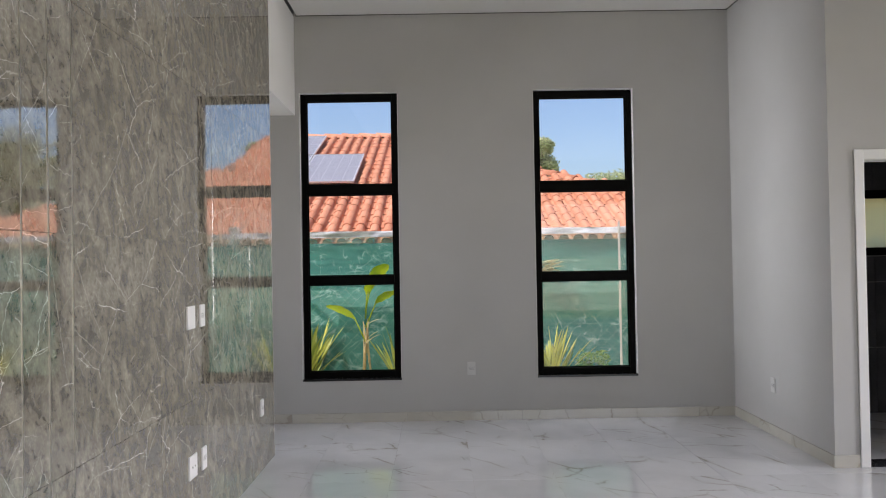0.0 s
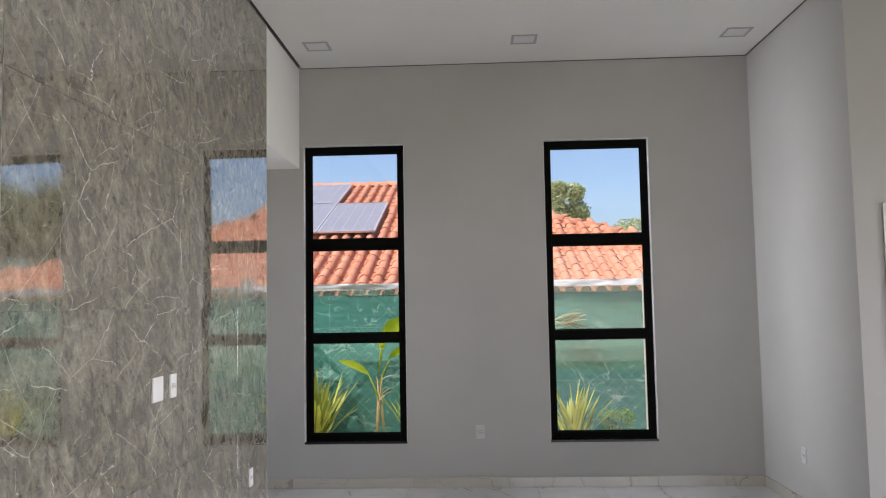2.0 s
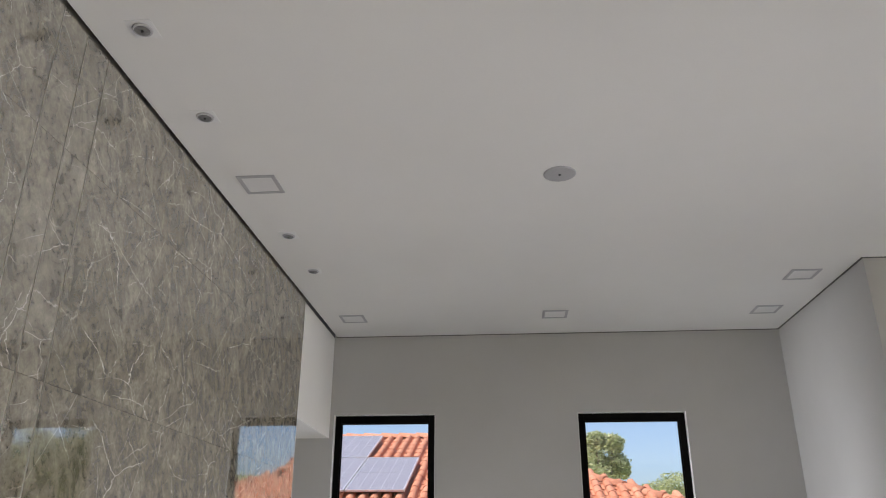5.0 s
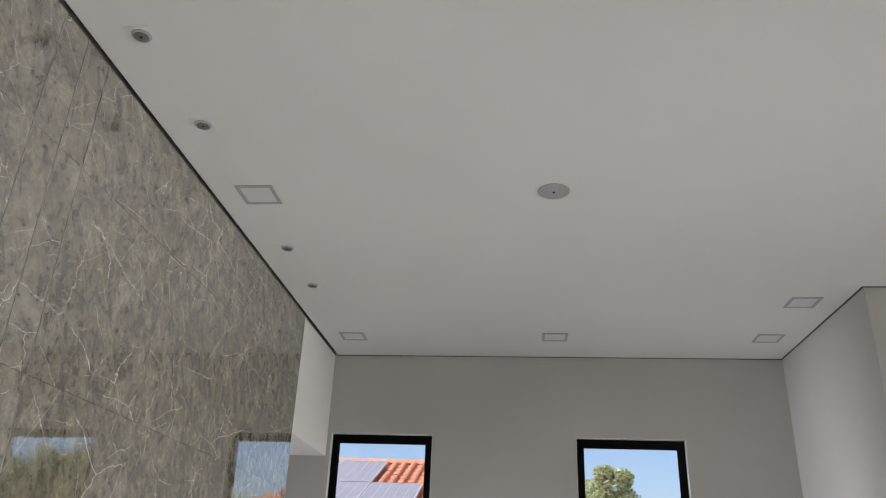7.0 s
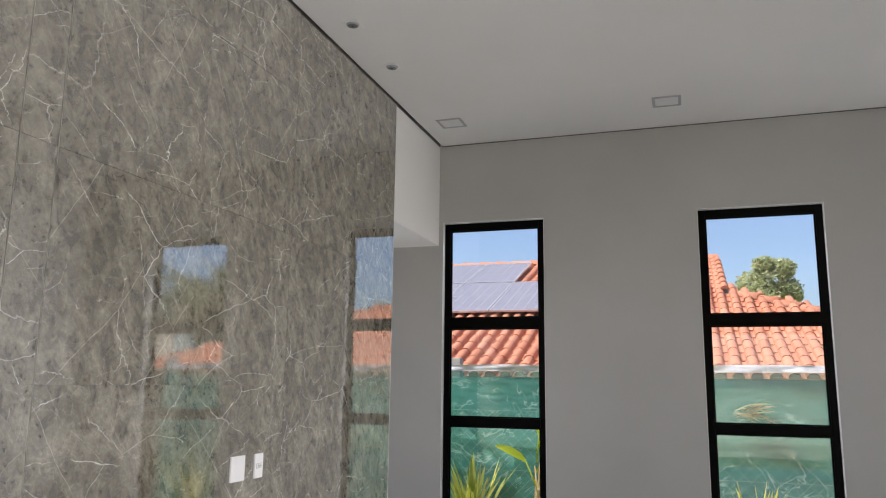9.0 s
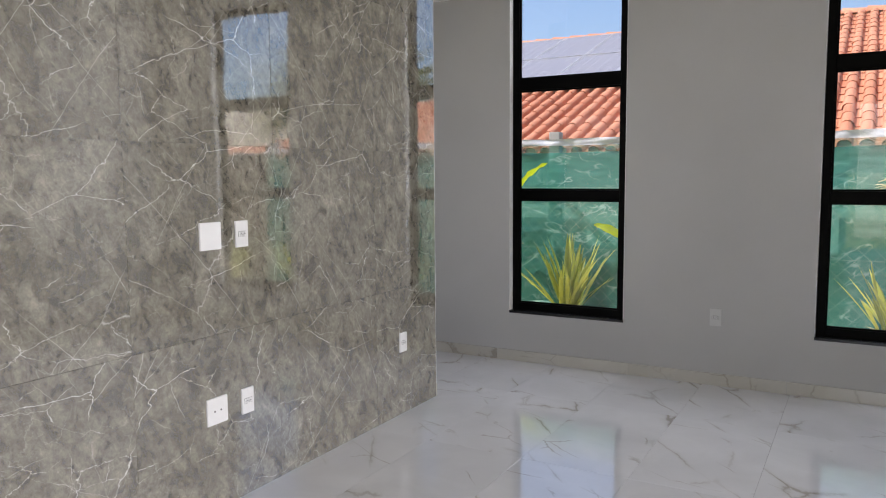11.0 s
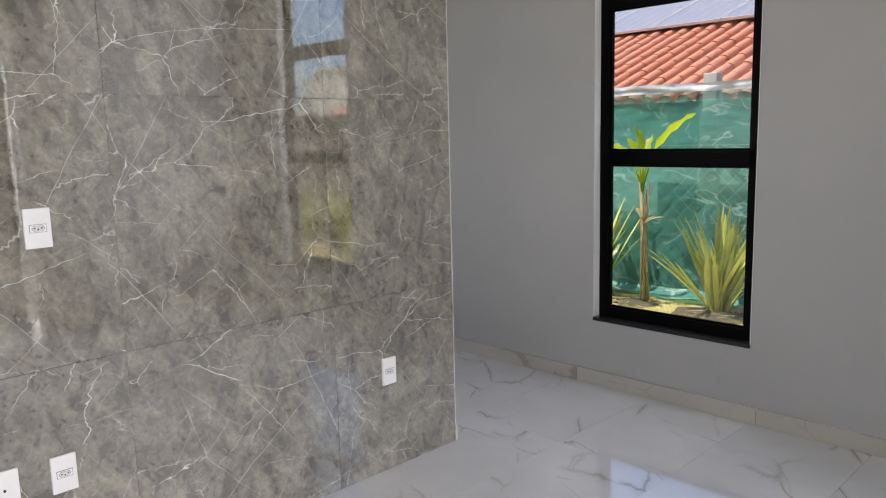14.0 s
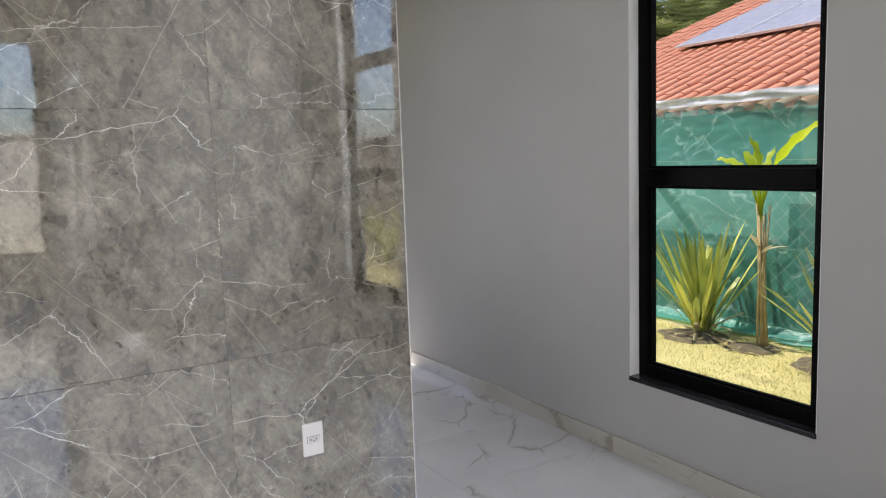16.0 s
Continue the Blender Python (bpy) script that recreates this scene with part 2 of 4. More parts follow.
def block_material():
    m, nt, p = material("concrete block masonry")
    tc = nt.nodes.new("ShaderNodeTexCoord")
    mp = node(nt, "ShaderNodeMapping")
    mp.inputs["Rotation"].default_value = (radians(90), 0, 0)
    nt.links.new(tc.outputs["Object"], mp.inputs[0])
    br = node(nt, "ShaderNodeTexBrick", Color1=(0.05, 0.05, 0.046, 1), Color2=(0.085, 0.085, 0.08, 1), Mortar=(0.025, 0.025, 0.025, 1), Scale=1.0)
    br.inputs["Mortar Size"].default_value = 0.012
    br.inputs["Brick Width"].default_value, br.inputs["Row Height"].default_value = 0.4, 0.2
    nt.links.new(mp.outputs[0], br.inputs["Vector"])
    nt.links.new(br.outputs[0], p.inputs["Base Color"])
    p.inputs["Roughness"].default_value = 0.9
    bump(nt, p, br.outputs["Fac"], 0.4, -0.01)
    return m


def grass_ground():
    m, nt, p = material("dry lawn")
    v = coords(nt)
    n1, n2, n3 = noise_tex(nt, v, 1.6, 6), noise_tex(nt, v, 95, 5, 0.7), noise_tex(nt, v, 0.9, 4)
    s = maths(nt, "ADD", maths(nt, "MULTIPLY", n1.outputs[0], 0.5), maths(nt, "MULTIPLY", n2.outputs[0], 0.5))
    col = ramp(nt, s, [(0.32, (0.3, 0.28, 0.08)), (0.5, (0.52, 0.47, 0.19)), (0.68, (0.68, 0.62, 0.3))])
    soil = ramp(nt, n3.outputs[0], [(0.6, (0, 0, 0)), (0.68, (1, 1, 1))])
    nt.links.new(mix_col(nt, soil, col, (0.12, 0.09, 0.05)), p.inputs["Base Color"])
    p.inputs["Roughness"].default_value = 0.95
    bump(nt, p, n2.outputs[0], 0.6, 0.014)
    return m


def clay_tile():
    m, nt, p = material("terracotta roof tile")
    v = coords(nt, True)
    info = nt.nodes.new("ShaderNodeObjectInfo")
    geo = nt.nodes.new("ShaderNodeNewGeometry")
    n1, n2 = noise_tex(nt, geo.outputs["Position"], 1.3, 4), noise_tex(nt, geo.outputs["Position"], 30, 4, 0.65)
    r = maths(nt, "ADD", maths(nt, "MULTIPLY", info.outputs["Random"], 0.2), 0.15)
    s = maths(nt, "ADD", r, maths(nt, "MULTIPLY", maths(nt, "ADD", n1.outputs[0], n2.outputs[0]), 0.35))
    col = ramp(nt, s, [(0.25, (0.38, 0.125, 0.06)), (0.55, (0.55, 0.225, 0.125)), (0.85, (0.68, 0.34, 0.215))])
    nt.links.new(col, p.inputs["Base Color"])
    p.inputs["Roughness"].default_value = 0.75
    bump(nt, p, n2.outputs[0], 0.25, 0.004)
    return m


# Wall grey carries the shade of backlit walls; ceiling and beam paint stays white.
PAINT = mottled("wall paint with shade in its grey", (0.455, 0.453, 0.447), (0.5, 0.498, 0.492), 1.2, 0.62, 220, 0.12, 0.0012, spec=0.3)
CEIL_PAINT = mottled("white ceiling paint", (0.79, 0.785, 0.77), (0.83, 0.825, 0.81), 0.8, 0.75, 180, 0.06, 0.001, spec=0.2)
GAP_SHADE = mottled("dark paint for gap shade", (0.1, 0.1, 0.1), (0.13, 0.13, 0.13), 3, 0.9)
MARBLE = grey_marble()
FLOOR_TILE = white_marble("polished white marble floor tile", (0.69, 0.7, 0.735), (0.81, 0.82, 0.855), 3.3)
SKIRT_TILE = white_marble("cream marble skirting tile", (0.52, 0.5, 0.445), (0.6, 0.58, 0.53), 1.9)
GROUT = mottled("pale grout", (0.46, 0.45, 0.44), (0.55, 0.54, 0.52), 8, 0.9)
GROUT_DARK = mottled("dark grout", (0.13, 0.122, 0.105), (0.17, 0.16, 0.14), 8, 0.9)
FRAME = mottled("black powder-coated aluminium", (0.002, 0.002, 0.002), (0.004, 0.004, 0.004), 6, 0.5, 400, 0.05, 0.0005, spec=0.06)
GRANITE = mottled("black granite", (0.01, 0.01, 0.011), (0.03, 0.03, 0.032), 90, 0.2, 300, 0.02, 0.0005)
GLASS = glass_material("window glass")
FROST = frosted_material("frosted yellowish glass")
PLASTIC = mottled("white plastic", (0.78, 0.78, 0.78), (0.83, 0.83, 0.83), 10, 0.3, 200, 0.02, 0.0003)
# Darker copy of the white plastic, for plates on the shaded walls.
SHADED_PLASTIC = mottled("white plastic, darkened for shade", (0.55, 0.55, 0.545), (0.61, 0.61, 0.6), 10, 0.4, 200, 0.02, 0.0003)
INSERT = mottled("pale grey plastic", (0.62, 0.62, 0.63), (0.68, 0.68, 0.69), 10, 0.35)
SHADE_LINE = mottled("seam shade plastic", (0.16, 0.16, 0.16), (0.2, 0.2, 0.2), 20, 0.6)
HOLE = mottled("dark socket hole", (0.012, 0.012, 0.012), (0.02, 0.02, 0.02), 30, 0.7)
METAL = mottled("brushed aluminium trim", (0.5, 0.48, 0.45), (0.62, 0.6, 0.57), 30, 0.3, 300, 0.05, 0.0003, metal=1.0)
DIFFUSER = mottled("unlit lamp diffuser", (0.72, 0.72, 0.72), (0.76, 0.76, 0.76), 4, 0.5)
LAMP_RIM = mottled("grey-white lamp rim", (0.4, 0.4, 0.42), (0.46, 0.46, 0.48), 8, 0.45)
LAMP_GLASS = mottled("unlit lamp lens", (0.16, 0.16, 0.16), (0.26, 0.26, 0.26), 30, 0.2)
DOOR_PAINT = mottled("white lacquered door frame", (0.8, 0.8, 0.79), (0.84, 0.84, 0.83), 2, 0.3, 120, 0.03, 0.0005)
BATH_TILE = mottled("dark grey wall tile", (0.07, 0.07, 0.075), (0.11, 0.11, 0.115), 3, 0.25, 80, 0.04, 0.001, by_object=True)
CLAY = clay_tile()
# Cells kept pale: the sky's reflection in the glass is put into their colour.
PANEL_GLASS = mottled("solar cells with sky sheen in colour", (0.285, 0.28, 0.31), (0.3, 0.295, 0.325), 2, 0.28, 600, 0.0, 0.0005)
ALU = mottled("anodised aluminium", (0.62, 0.62, 0.63), (0.7, 0.7, 0.71), 8, 0.4, 200, 0.02, 0.0003, metal=0.6)
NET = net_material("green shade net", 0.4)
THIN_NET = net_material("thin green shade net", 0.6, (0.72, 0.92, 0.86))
BAND = mottled("white plastic sheet", (0.5, 0.52, 0.55), (0.72, 0.74, 0.77), 7, 0.3, 30, 0.5, 0.02)
CONCRETE = mottled("pale concrete", (0.4, 0.4, 0.37), (0.54, 0.53, 0.5), 4, 0.85, 60, 0.3, 0.004)
WIRE = mottled("green-coated wire", (0.13, 0.26, 0.22), (0.22, 0.36, 0.31), 20, 0.55, 200, 0.02, 0.0003)
MORTAR = mottled("pale orange mortar", (0.62, 0.36, 0.22), (0.75, 0.47, 0.32), 9, 0.9, 80, 0.3, 0.004)
BLOCK = block_material()
RENDER = mottled("pale neighbour wall render", (0.68, 0.66, 0.61), (0.78, 0.76, 0.71), 1.5, 0.9, 50, 0.25, 0.004)
OLD_RENDER = mottled("weathered grey-brown render", (0.13, 0.115, 0.095), (0.27, 0.235, 0.195), 2.2, 0.9, 40, 0.3, 0.005)
SOIL = mottled("dark garden soil", (0.05, 0.042, 0.025), (0.17, 0.145, 0.08), 16, 0.95, 70, 0.8, 0.02)
GRASS = grass_ground()
BLADE = leaf_material("dry grass blade", (0.34, 0.33, 0.07), (0.66, 0.6, 0.24), 0.35)
STRAP = leaf_material("strap leaf", (0.07, 0.14, 0.02), (0.88, 0.87, 0.2), 0.3)
BROAD = leaf_material("broad leaf", (0.36, 0.5, 0.012), (0.62, 0.66, 0.03), 0.55)
SHRUB = leaf_material("shrub leaf", (0.06, 0.17, 0.03), (0.3, 0.46, 0.1), 0.4)
DRY_LEAF = leaf_material("dry leaf", (0.38, 0.32, 0.16), (0.62, 0.55, 0.34), 0.35)
STALK = mottled("fibrous plant stalk", (0.3, 0.22, 0.09), (0.5, 0.4, 0.2), 18, 0.8, 90, 0.4, 0.003)
TREE_LEAF = leaf_material("tree leaf", (0.26, 0.33, 0.14), (0.76, 0.8, 0.5), 0.5)
PALM_LEAF = leaf_material("palm frond", (0.07, 0.11, 0.03), (0.32, 0.35, 0.14), 0.35)
BARK = mottled("bark", (0.12, 0.095, 0.07), (0.24, 0.2, 0.15), 8, 0.9, 60, 0.6, 0.01)


# ---- building helpers ----
def add_box(bm, lo, hi, bevel=0.0):
    got = bmesh.ops.create_cube(bm, size=1)["verts"]
    for v in got:
        v.co = Vector([lo[i] + (v.co[i] + 0.5) * (hi[i] - lo[i]) for i in range(3)])
    if bevel:
        edges = {e for v in got for e in v.link_edges}
        bmesh.ops.bevel(bm, geom=list(edges), offset=bevel, segments=2, profile=0.6, affect="EDGES")


def add_tube(bm, pts, radii, sides=6, caps=True):
    """A tapered tube through pts."""
    rings = []
    for i, p in enumerate(pts):
        a, b = Vector(pts[max(i - 1, 0)]), Vector(pts[min(i + 1, len(pts) - 1)])
        d = (b - a).normalized()
        u = d.cross(Vector((0.31, 0.87, 0.13))).normalized()
        w = d.cross(u)
        rings.append([bm.verts.new(Vector(p) + radii[i] * (math.cos(2 * math.pi * k / sides) * u + math.sin(2 * math.pi * k / sides) * w)) for k in range(sides)])
    for r, q in zip(rings, rings[1:]):
        for k in range(sides):
            bm.faces.new((r[k], r[(k + 1) % sides], q[(k + 1) % sides], q[k])).smooth = True
    if caps:
        bm.faces.new(rings[0][::-1])
        bm.faces.new(rings[-1])


def mesh_of(name, bm, mat):
    me = bpy.data.meshes.new(name)
    bmesh.ops.recalc_face_normals(bm, faces=bm.faces[:]) if len(bm.faces) < 20000 else None
    bm.to_mesh(me)
    bm.free()
    me.materials.append(mat)
    return me


def part(name, bm, mat, parent=None, label="", at=None):
    """Links a bmesh as one mesh object, under its thing if there is one."""
    ob = new(name, mesh_of(name, bm, mat))
    if parent is not None:
        ob.parent = parent
    if at is not None:
        ob.matrix_basis = at
    if label:
        ob["label"] = label
    return ob


def boxes(name, items, mat, parent=None, label="", bevel=0.0, at=None):
    bm = bmesh.new()
    for lo, hi in items:
        add_box(bm, lo, hi, bevel)
    return part(name, bm, mat, parent, label, at)


def setting(name, items, mat, label="", bevel=0.0):
    return tagged(boxes(name, items, mat, None, label, bevel), kind="structure")


def thing(name, label, category, at=None, group="", kind=""):
    ob = new(name)
    ob.empty_display_size = 0.1
    if at is not None:
        ob.matrix_basis = at
    return tagged(ob, label, category, group, kind)


def piece(name, me, parent, m):
    ob = new(name, me)
    ob.parent = parent
    ob.matrix_basis = m
    return ob


# ---- plan ----
H = 3.735                 # ceiling
WEST = -1.19              # face of the marble wall
WEST_END = 5.61
NORTH = 6.73              # inner face of the window wall
OUTER = 6.90
EASTW = 2.79              # short wall by the door
DOORW = 5.00              # wall with the door
FAR_E, SOUTH, FAR_W = 6.2, -4.0, -4.4
BEAM = 2.82
GROUND = -0.13
WIN = ((-1.165, -0.268), (0.984, 1.899))
OPEN = tuple((a - 0.004, b + 0.004) for a, b in WIN)    # the openings, a joint wider than the frames
WZ0, WZ1 = 0.398, 3.020

floor = setting("floor", [((FAR_W, SOUTH, -0.12), (FAR_E, NORTH, -0.004))], GROUT, "white marble-look polished porcelain floor")

# window wall, pierced by two tall windows and a small one in the washroom
TOP = H + 0.13
xs = [FAR_W - 0.2, *OPEN[0], *OPEN[1], 3.55, 4.65, FAR_E + 0.2]
spans = []
for i in range(0, len(xs), 2):
    spans.append(((xs[i], NORTH, -0.4), (xs[i + 1], OUTER, TOP)))
for a, b, z0, z1 in ((*OPEN[0], WZ0 - 0.021, WZ1 + 0.004), (*OPEN[1], WZ0 - 0.021, WZ1 + 0.004), (3.55, 4.65, 1.44, 2.04)):
    spans.append(((a, NORTH, -0.4), (b, OUTER, z0)))
    spans.append(((a, NORTH, z1), (b, OUTER, TOP)))
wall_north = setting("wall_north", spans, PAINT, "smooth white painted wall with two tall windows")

# marble-clad wall: core behind, tiles laid on it further down
wall_west = setting("wall_west", [((-1.36, SOUTH, 0), (WEST - 0.012, WEST_END - 0.001, H + 0.125))], GROUT_DARK, "wall clad in polished grey marble tiles")
setting("wall_west_back", [((-1.372, SOUTH, 0), (-1.3605, WEST_END, BEAM))], PAINT, "white painted back of the clad wall")
# Beam in the whiter ceiling paint: light on its face, put into colour.
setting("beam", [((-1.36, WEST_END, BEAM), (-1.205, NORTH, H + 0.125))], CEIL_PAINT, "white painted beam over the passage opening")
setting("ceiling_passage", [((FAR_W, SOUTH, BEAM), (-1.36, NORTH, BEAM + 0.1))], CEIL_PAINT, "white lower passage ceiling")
# Unseen wall; its opening is added to go with the passage lamp.
setting("wall_passage_west", [((FAR_W - 0.2, SOUTH, 0), (FAR_W, 5.35, BEAM + 0.1)), ((FAR_W - 0.2, 6.45, 0), (FAR_W, NORTH, BEAM + 0.1)),
                              ((FAR_W - 0.2, 5.35, 0), (FAR_W, 6.45, 0.4)), ((FAR_W - 0.2, 5.35, 2.4), (FAR_W, 6.45, BEAM + 0.1))], PAINT, "unseen white passage wall with an added opening")

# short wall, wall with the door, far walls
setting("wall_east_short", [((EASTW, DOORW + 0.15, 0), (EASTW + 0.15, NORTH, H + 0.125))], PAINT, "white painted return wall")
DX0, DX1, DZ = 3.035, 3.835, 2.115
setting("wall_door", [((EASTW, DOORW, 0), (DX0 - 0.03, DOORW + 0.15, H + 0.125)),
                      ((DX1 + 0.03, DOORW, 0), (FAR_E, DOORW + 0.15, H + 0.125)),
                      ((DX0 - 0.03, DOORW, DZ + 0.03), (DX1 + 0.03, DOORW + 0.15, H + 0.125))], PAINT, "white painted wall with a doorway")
EW = (0.6, 4.9)
setting("wall_east", [((FAR_E, SOUTH, 0), (FAR_E + 0.2, EW[0], H + 0.125)), ((FAR_E, EW[1], 0), (FAR_E + 0.2, NORTH, H + 0.125)),
                      ((FAR_E, EW[0], 0), (FAR_E + 0.2, EW[1], 0.4)), ((FAR_E, EW[0], 2.9), (FAR_E + 0.2, EW[1], H + 0.125))], PAINT, "white wall with a wide window")
SO = (0.9, 6.1)
setting("wall_south", [((FAR_W, SOUTH - 0.2, 0), (SO[0], SOUTH, H + 0.125)), ((SO[1], SOUTH - 0.2, 0), (FAR_E + 0.2, SOUTH, H + 0.125)),
                       ((SO[0], SOUTH - 0.2, 2.75), (SO[1], SOUTH, H + 0.125))], PAINT, "white wall with a wide glazed opening")

# ceiling with a recessed gap round its edge; the gap's shade is painted dark
G = 0.014
setting("ceiling", [((WEST + G, SOUTH + G, H), (EASTW - G, NORTH - G, H + 0.03)),
                    ((EASTW - G, SOUTH + G, H), (FAR_E - G, DOORW - G, H + 0.03))], CEIL_PAINT, "smooth white plasterboard ceiling")
setting("ceiling_void", [((-1.36, SOUTH, H + 0.05), (FAR_E, NORTH, H + 0.1))], GAP_SHADE, "recess above the ceiling edge, shade painted dark")
setting("roof_slab", [((FAR_W - 0.2, SOUTH - 0.2, TOP), (FAR_E + 0.2, OUTER, TOP + 0.1))], CONCRETE, "flat roof slab")


# Profile strips coloured dark to carry the shade inside the gap.
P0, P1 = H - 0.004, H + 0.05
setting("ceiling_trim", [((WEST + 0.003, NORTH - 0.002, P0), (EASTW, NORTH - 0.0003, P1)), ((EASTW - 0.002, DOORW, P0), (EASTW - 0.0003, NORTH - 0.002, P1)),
                         ((EASTW, DOORW - 0.002, P0), (FAR_E, DOORW - 0.0003, P1)), ((-1.2045, WEST_END + 0.004, P0), (-1.203, NORTH - 0.002, P1))], GAP_SHADE, "shadow-gap profile at the ceiling edge, shade painted dark")


# ---- tall windows ----
def tall_window(name, x0, x1):
    w = thing(name, "tall black aluminium window in three panes", "window", kind="structure")
    y0, y1 = NORTH + 0.055, NORTH + 0.115
    s = 0.052
    bm = bmesh.new()
    add_box(bm, (x0, y0, WZ0), (x0 + s, y1, WZ1), 0.003)
    add_box(bm, (x1 - s, y0, WZ0), (x1, y1, WZ1), 0.003)
    add_box(bm, (x0 + s, y0 + 0.001, WZ0), (x1 - s, y1 - 0.001, WZ0 + 0.056), 0.003)
    add_box(bm, (x0 + s, y0 + 0.001, WZ1 - 0.062), (x1 - s, y1 - 0.001, WZ1), 0.003)
    fr = part("window_frame", bm, FRAME, w)
    bars = ((1.261, 1.334), (2.089, 2.176))
    for a, b in bars:
        boxes("transom", [((x0 + s, y0 - 0.006, a), (x1 - s, y1 - 0.002, b))], FRAME, w, bevel=0.003)
    zs = (WZ0 + 0.056, bars[0][0], bars[0][1], bars[1][0], bars[1][1], WZ1 - 0.062)
    for i in range(0, 6, 2):
        # narrow glazing beads round every pane
        bm = bmesh.new()
        g = 0.012
        add_box(bm, (x0 + s, y0 + 0.012, zs[i]), (x0 + s + g, y0 + 0.028, zs[i + 1]))
        add_box(bm, (x1 - s - g, y0 + 0.012, zs[i]), (x1 - s, y0 + 0.028, zs[i + 1]))
        add_box(bm, (x0 + s + g, y0 + 0.012, zs[i]), (x1 - s - g, y0 + 0.028, zs[i] + g))
        add_box(bm, (x0 + s + g, y0 + 0.012, zs[i + 1] - g), (x1 - s - g, y0 + 0.028, zs[i + 1]))
        part("glazing_bead", bm, FRAME, fr)
        p = boxes("pane", [((x0 + s - 0.004, y0 + 0.03, zs[i] - 0.004), (x1 - s + 0.004, y0 + 0.036, zs[i + 1] + 0.004))], GLASS, w)
        p.visible_shadow = False
    yr = NORTH + 0.001
    reveal = [((x0 - 0.0038, yr, WZ0), (x0 - 0.0003, y1, WZ1 + 0.0036)), ((x1 + 0.0003, yr, WZ0), (x1 + 0.0038, y1, WZ1 + 0.0036)), ((x0 - 0.0003, yr, WZ1 + 0.0003), (x1 + 0.0003, y1, WZ1 + 0.0036))]
    boxes("reveal_lining", reveal, DOOR_PAINT, w, "bright white lining of the opening")
    boxes("window_sill", [((x0 - 0.0035, NORTH - 0.006, WZ0 - 0.02), (x1 + 0.003, OUTER + 0.03, WZ0 - 0.0005))], GRANITE, w, "black granite sill", 0.003)
    return w


tall_window("window_1", *WIN[0])
tall_window("window_2", *WIN[1])

# washroom window: black frame, frosted pane
wb = thing("window_3", "small black-framed window with frosted yellowish glass", "window", kind="structure")
boxes("window_frame", [((3.55, 6.70, 1.44), (4.65, 6.76, 1.515)), ((3.55, 6.70, 1.965), (4.65, 6.76, 2.04)), ((3.55, 6.701, 1.515), (3.61, 6.759, 1.965)), ((4.59, 6.701, 1.515), (4.65, 6.759, 1.965))], FRAME, wb)
boxes("pane", [((3.61, 6.725, 1.515), (4.59, 6.731, 1.965))], FROST, wb).visible_shadow = False

# wide window of the far east wall
we = thing("window_4", "wide black aluminium window", "window", kind="structure")
bm = bmesh.new()
add_box(bm, (FAR_E + 0.06, EW[0], 0.4), (FAR_E + 0.11, EW[1], 0.46), 0.003)
add_box(bm, (FAR_E + 0.06, EW[0], 2.84), (FAR_E + 0.11, EW[1], 2.9), 0.003)
part("window_frame", bm, FRAME, we)
n = 4
for i in range(n + 1):
    y = EW[0] + (EW[1] - EW[0] - 0.055) * i / n
    boxes("mullion", [((FAR_E + 0.061, y, 0.46), (FAR_E + 0.109, y + 0.055, 2.84))], FRAME, we, bevel=0.003)

# ---- doorway to the washroom ----
door = thing("door_1", "white lacquered door frame of an open doorway", "door frame", kind="structure")
boxes("jamb", [((DX0 - 0.03, DOORW - 0.004, 0), (DX0, DOORW + 0.154, DZ))], DOOR_PAINT, door, bevel=0.002)
boxes("jamb", [((DX1, DOORW - 0.004, 0), (DX1 + 0.03, DOORW + 0.154, DZ))], DOOR_PAINT, door, bevel=0.002)
boxes("head_jamb", [((DX0 - 0.03, DOORW - 0.004, DZ), (DX1 + 0.03, DOORW + 0.154, DZ + 0.03))], DOOR_PAINT, door, bevel=0.002)
boxes("architrave", [((DX0 - 0.072, DOORW - 0.016, 0), (DX0 - 0.008, DOORW - 0.0045, DZ + 0.07))], DOOR_PAINT, door, bevel=0.003)
boxes("architrave", [((DX1 + 0.008, DOORW - 0.016, 0), (DX1 + 0.072, DOORW - 0.0045, DZ + 0.07))], DOOR_PAINT, door, bevel=0.003)
boxes("architrave", [((DX0 - 0.008, DOORW - 0.0155, DZ + 0.008), (DX1 + 0.008, DOORW - 0.0045, DZ + 0.0695))], DOOR_PAINT, door, bevel=0.003)
boxes("threshold", [((DX0, DOORW - 0.004, -0.003), (DX1, DOORW + 0.154, 0.012))], GRANITE, door, "black granite threshold", 0.002)
setting("washroom_ceiling", [((EASTW + 0.15, DOORW + 0.15, 2.6), (4.9, NORTH, 2.7))], CEIL_PAINT, "white washroom ceiling")
washroom = setting("wall_washroom", [((4.9, DOORW + 0.15, 0), (5.0, NORTH, 2.6))], GROUT_DARK, "dark tiled washroom wall")


# ---- skirting ----
def skirting(name, lo, hi, cuts, axis):
    s = thing(name, "low cream marble skirting with thin joints", "skirting", kind="structure")
    for a, b in zip(cuts, cuts[1:]):
        p, q = list(lo), list(hi)
        p[axis], q[axis] = a + 0.001, b - 0.001
        boxes("skirting_tile", [((0, 0, 0), tuple(q[i] - p[i] for i in range(3)))], SKIRT_TILE, s, bevel=0.0025, at=Matrix.Translation(p))


BH, BT = 0.085, 0.012
skirting("baseboard_north", (0, NORTH - BT, 0), (0, NORTH - 0.0002, BH), [FAR_W, -3.37, -2.32, -1.27, -0.22, 0.83, 1.88, 2.45, EASTW], 0)
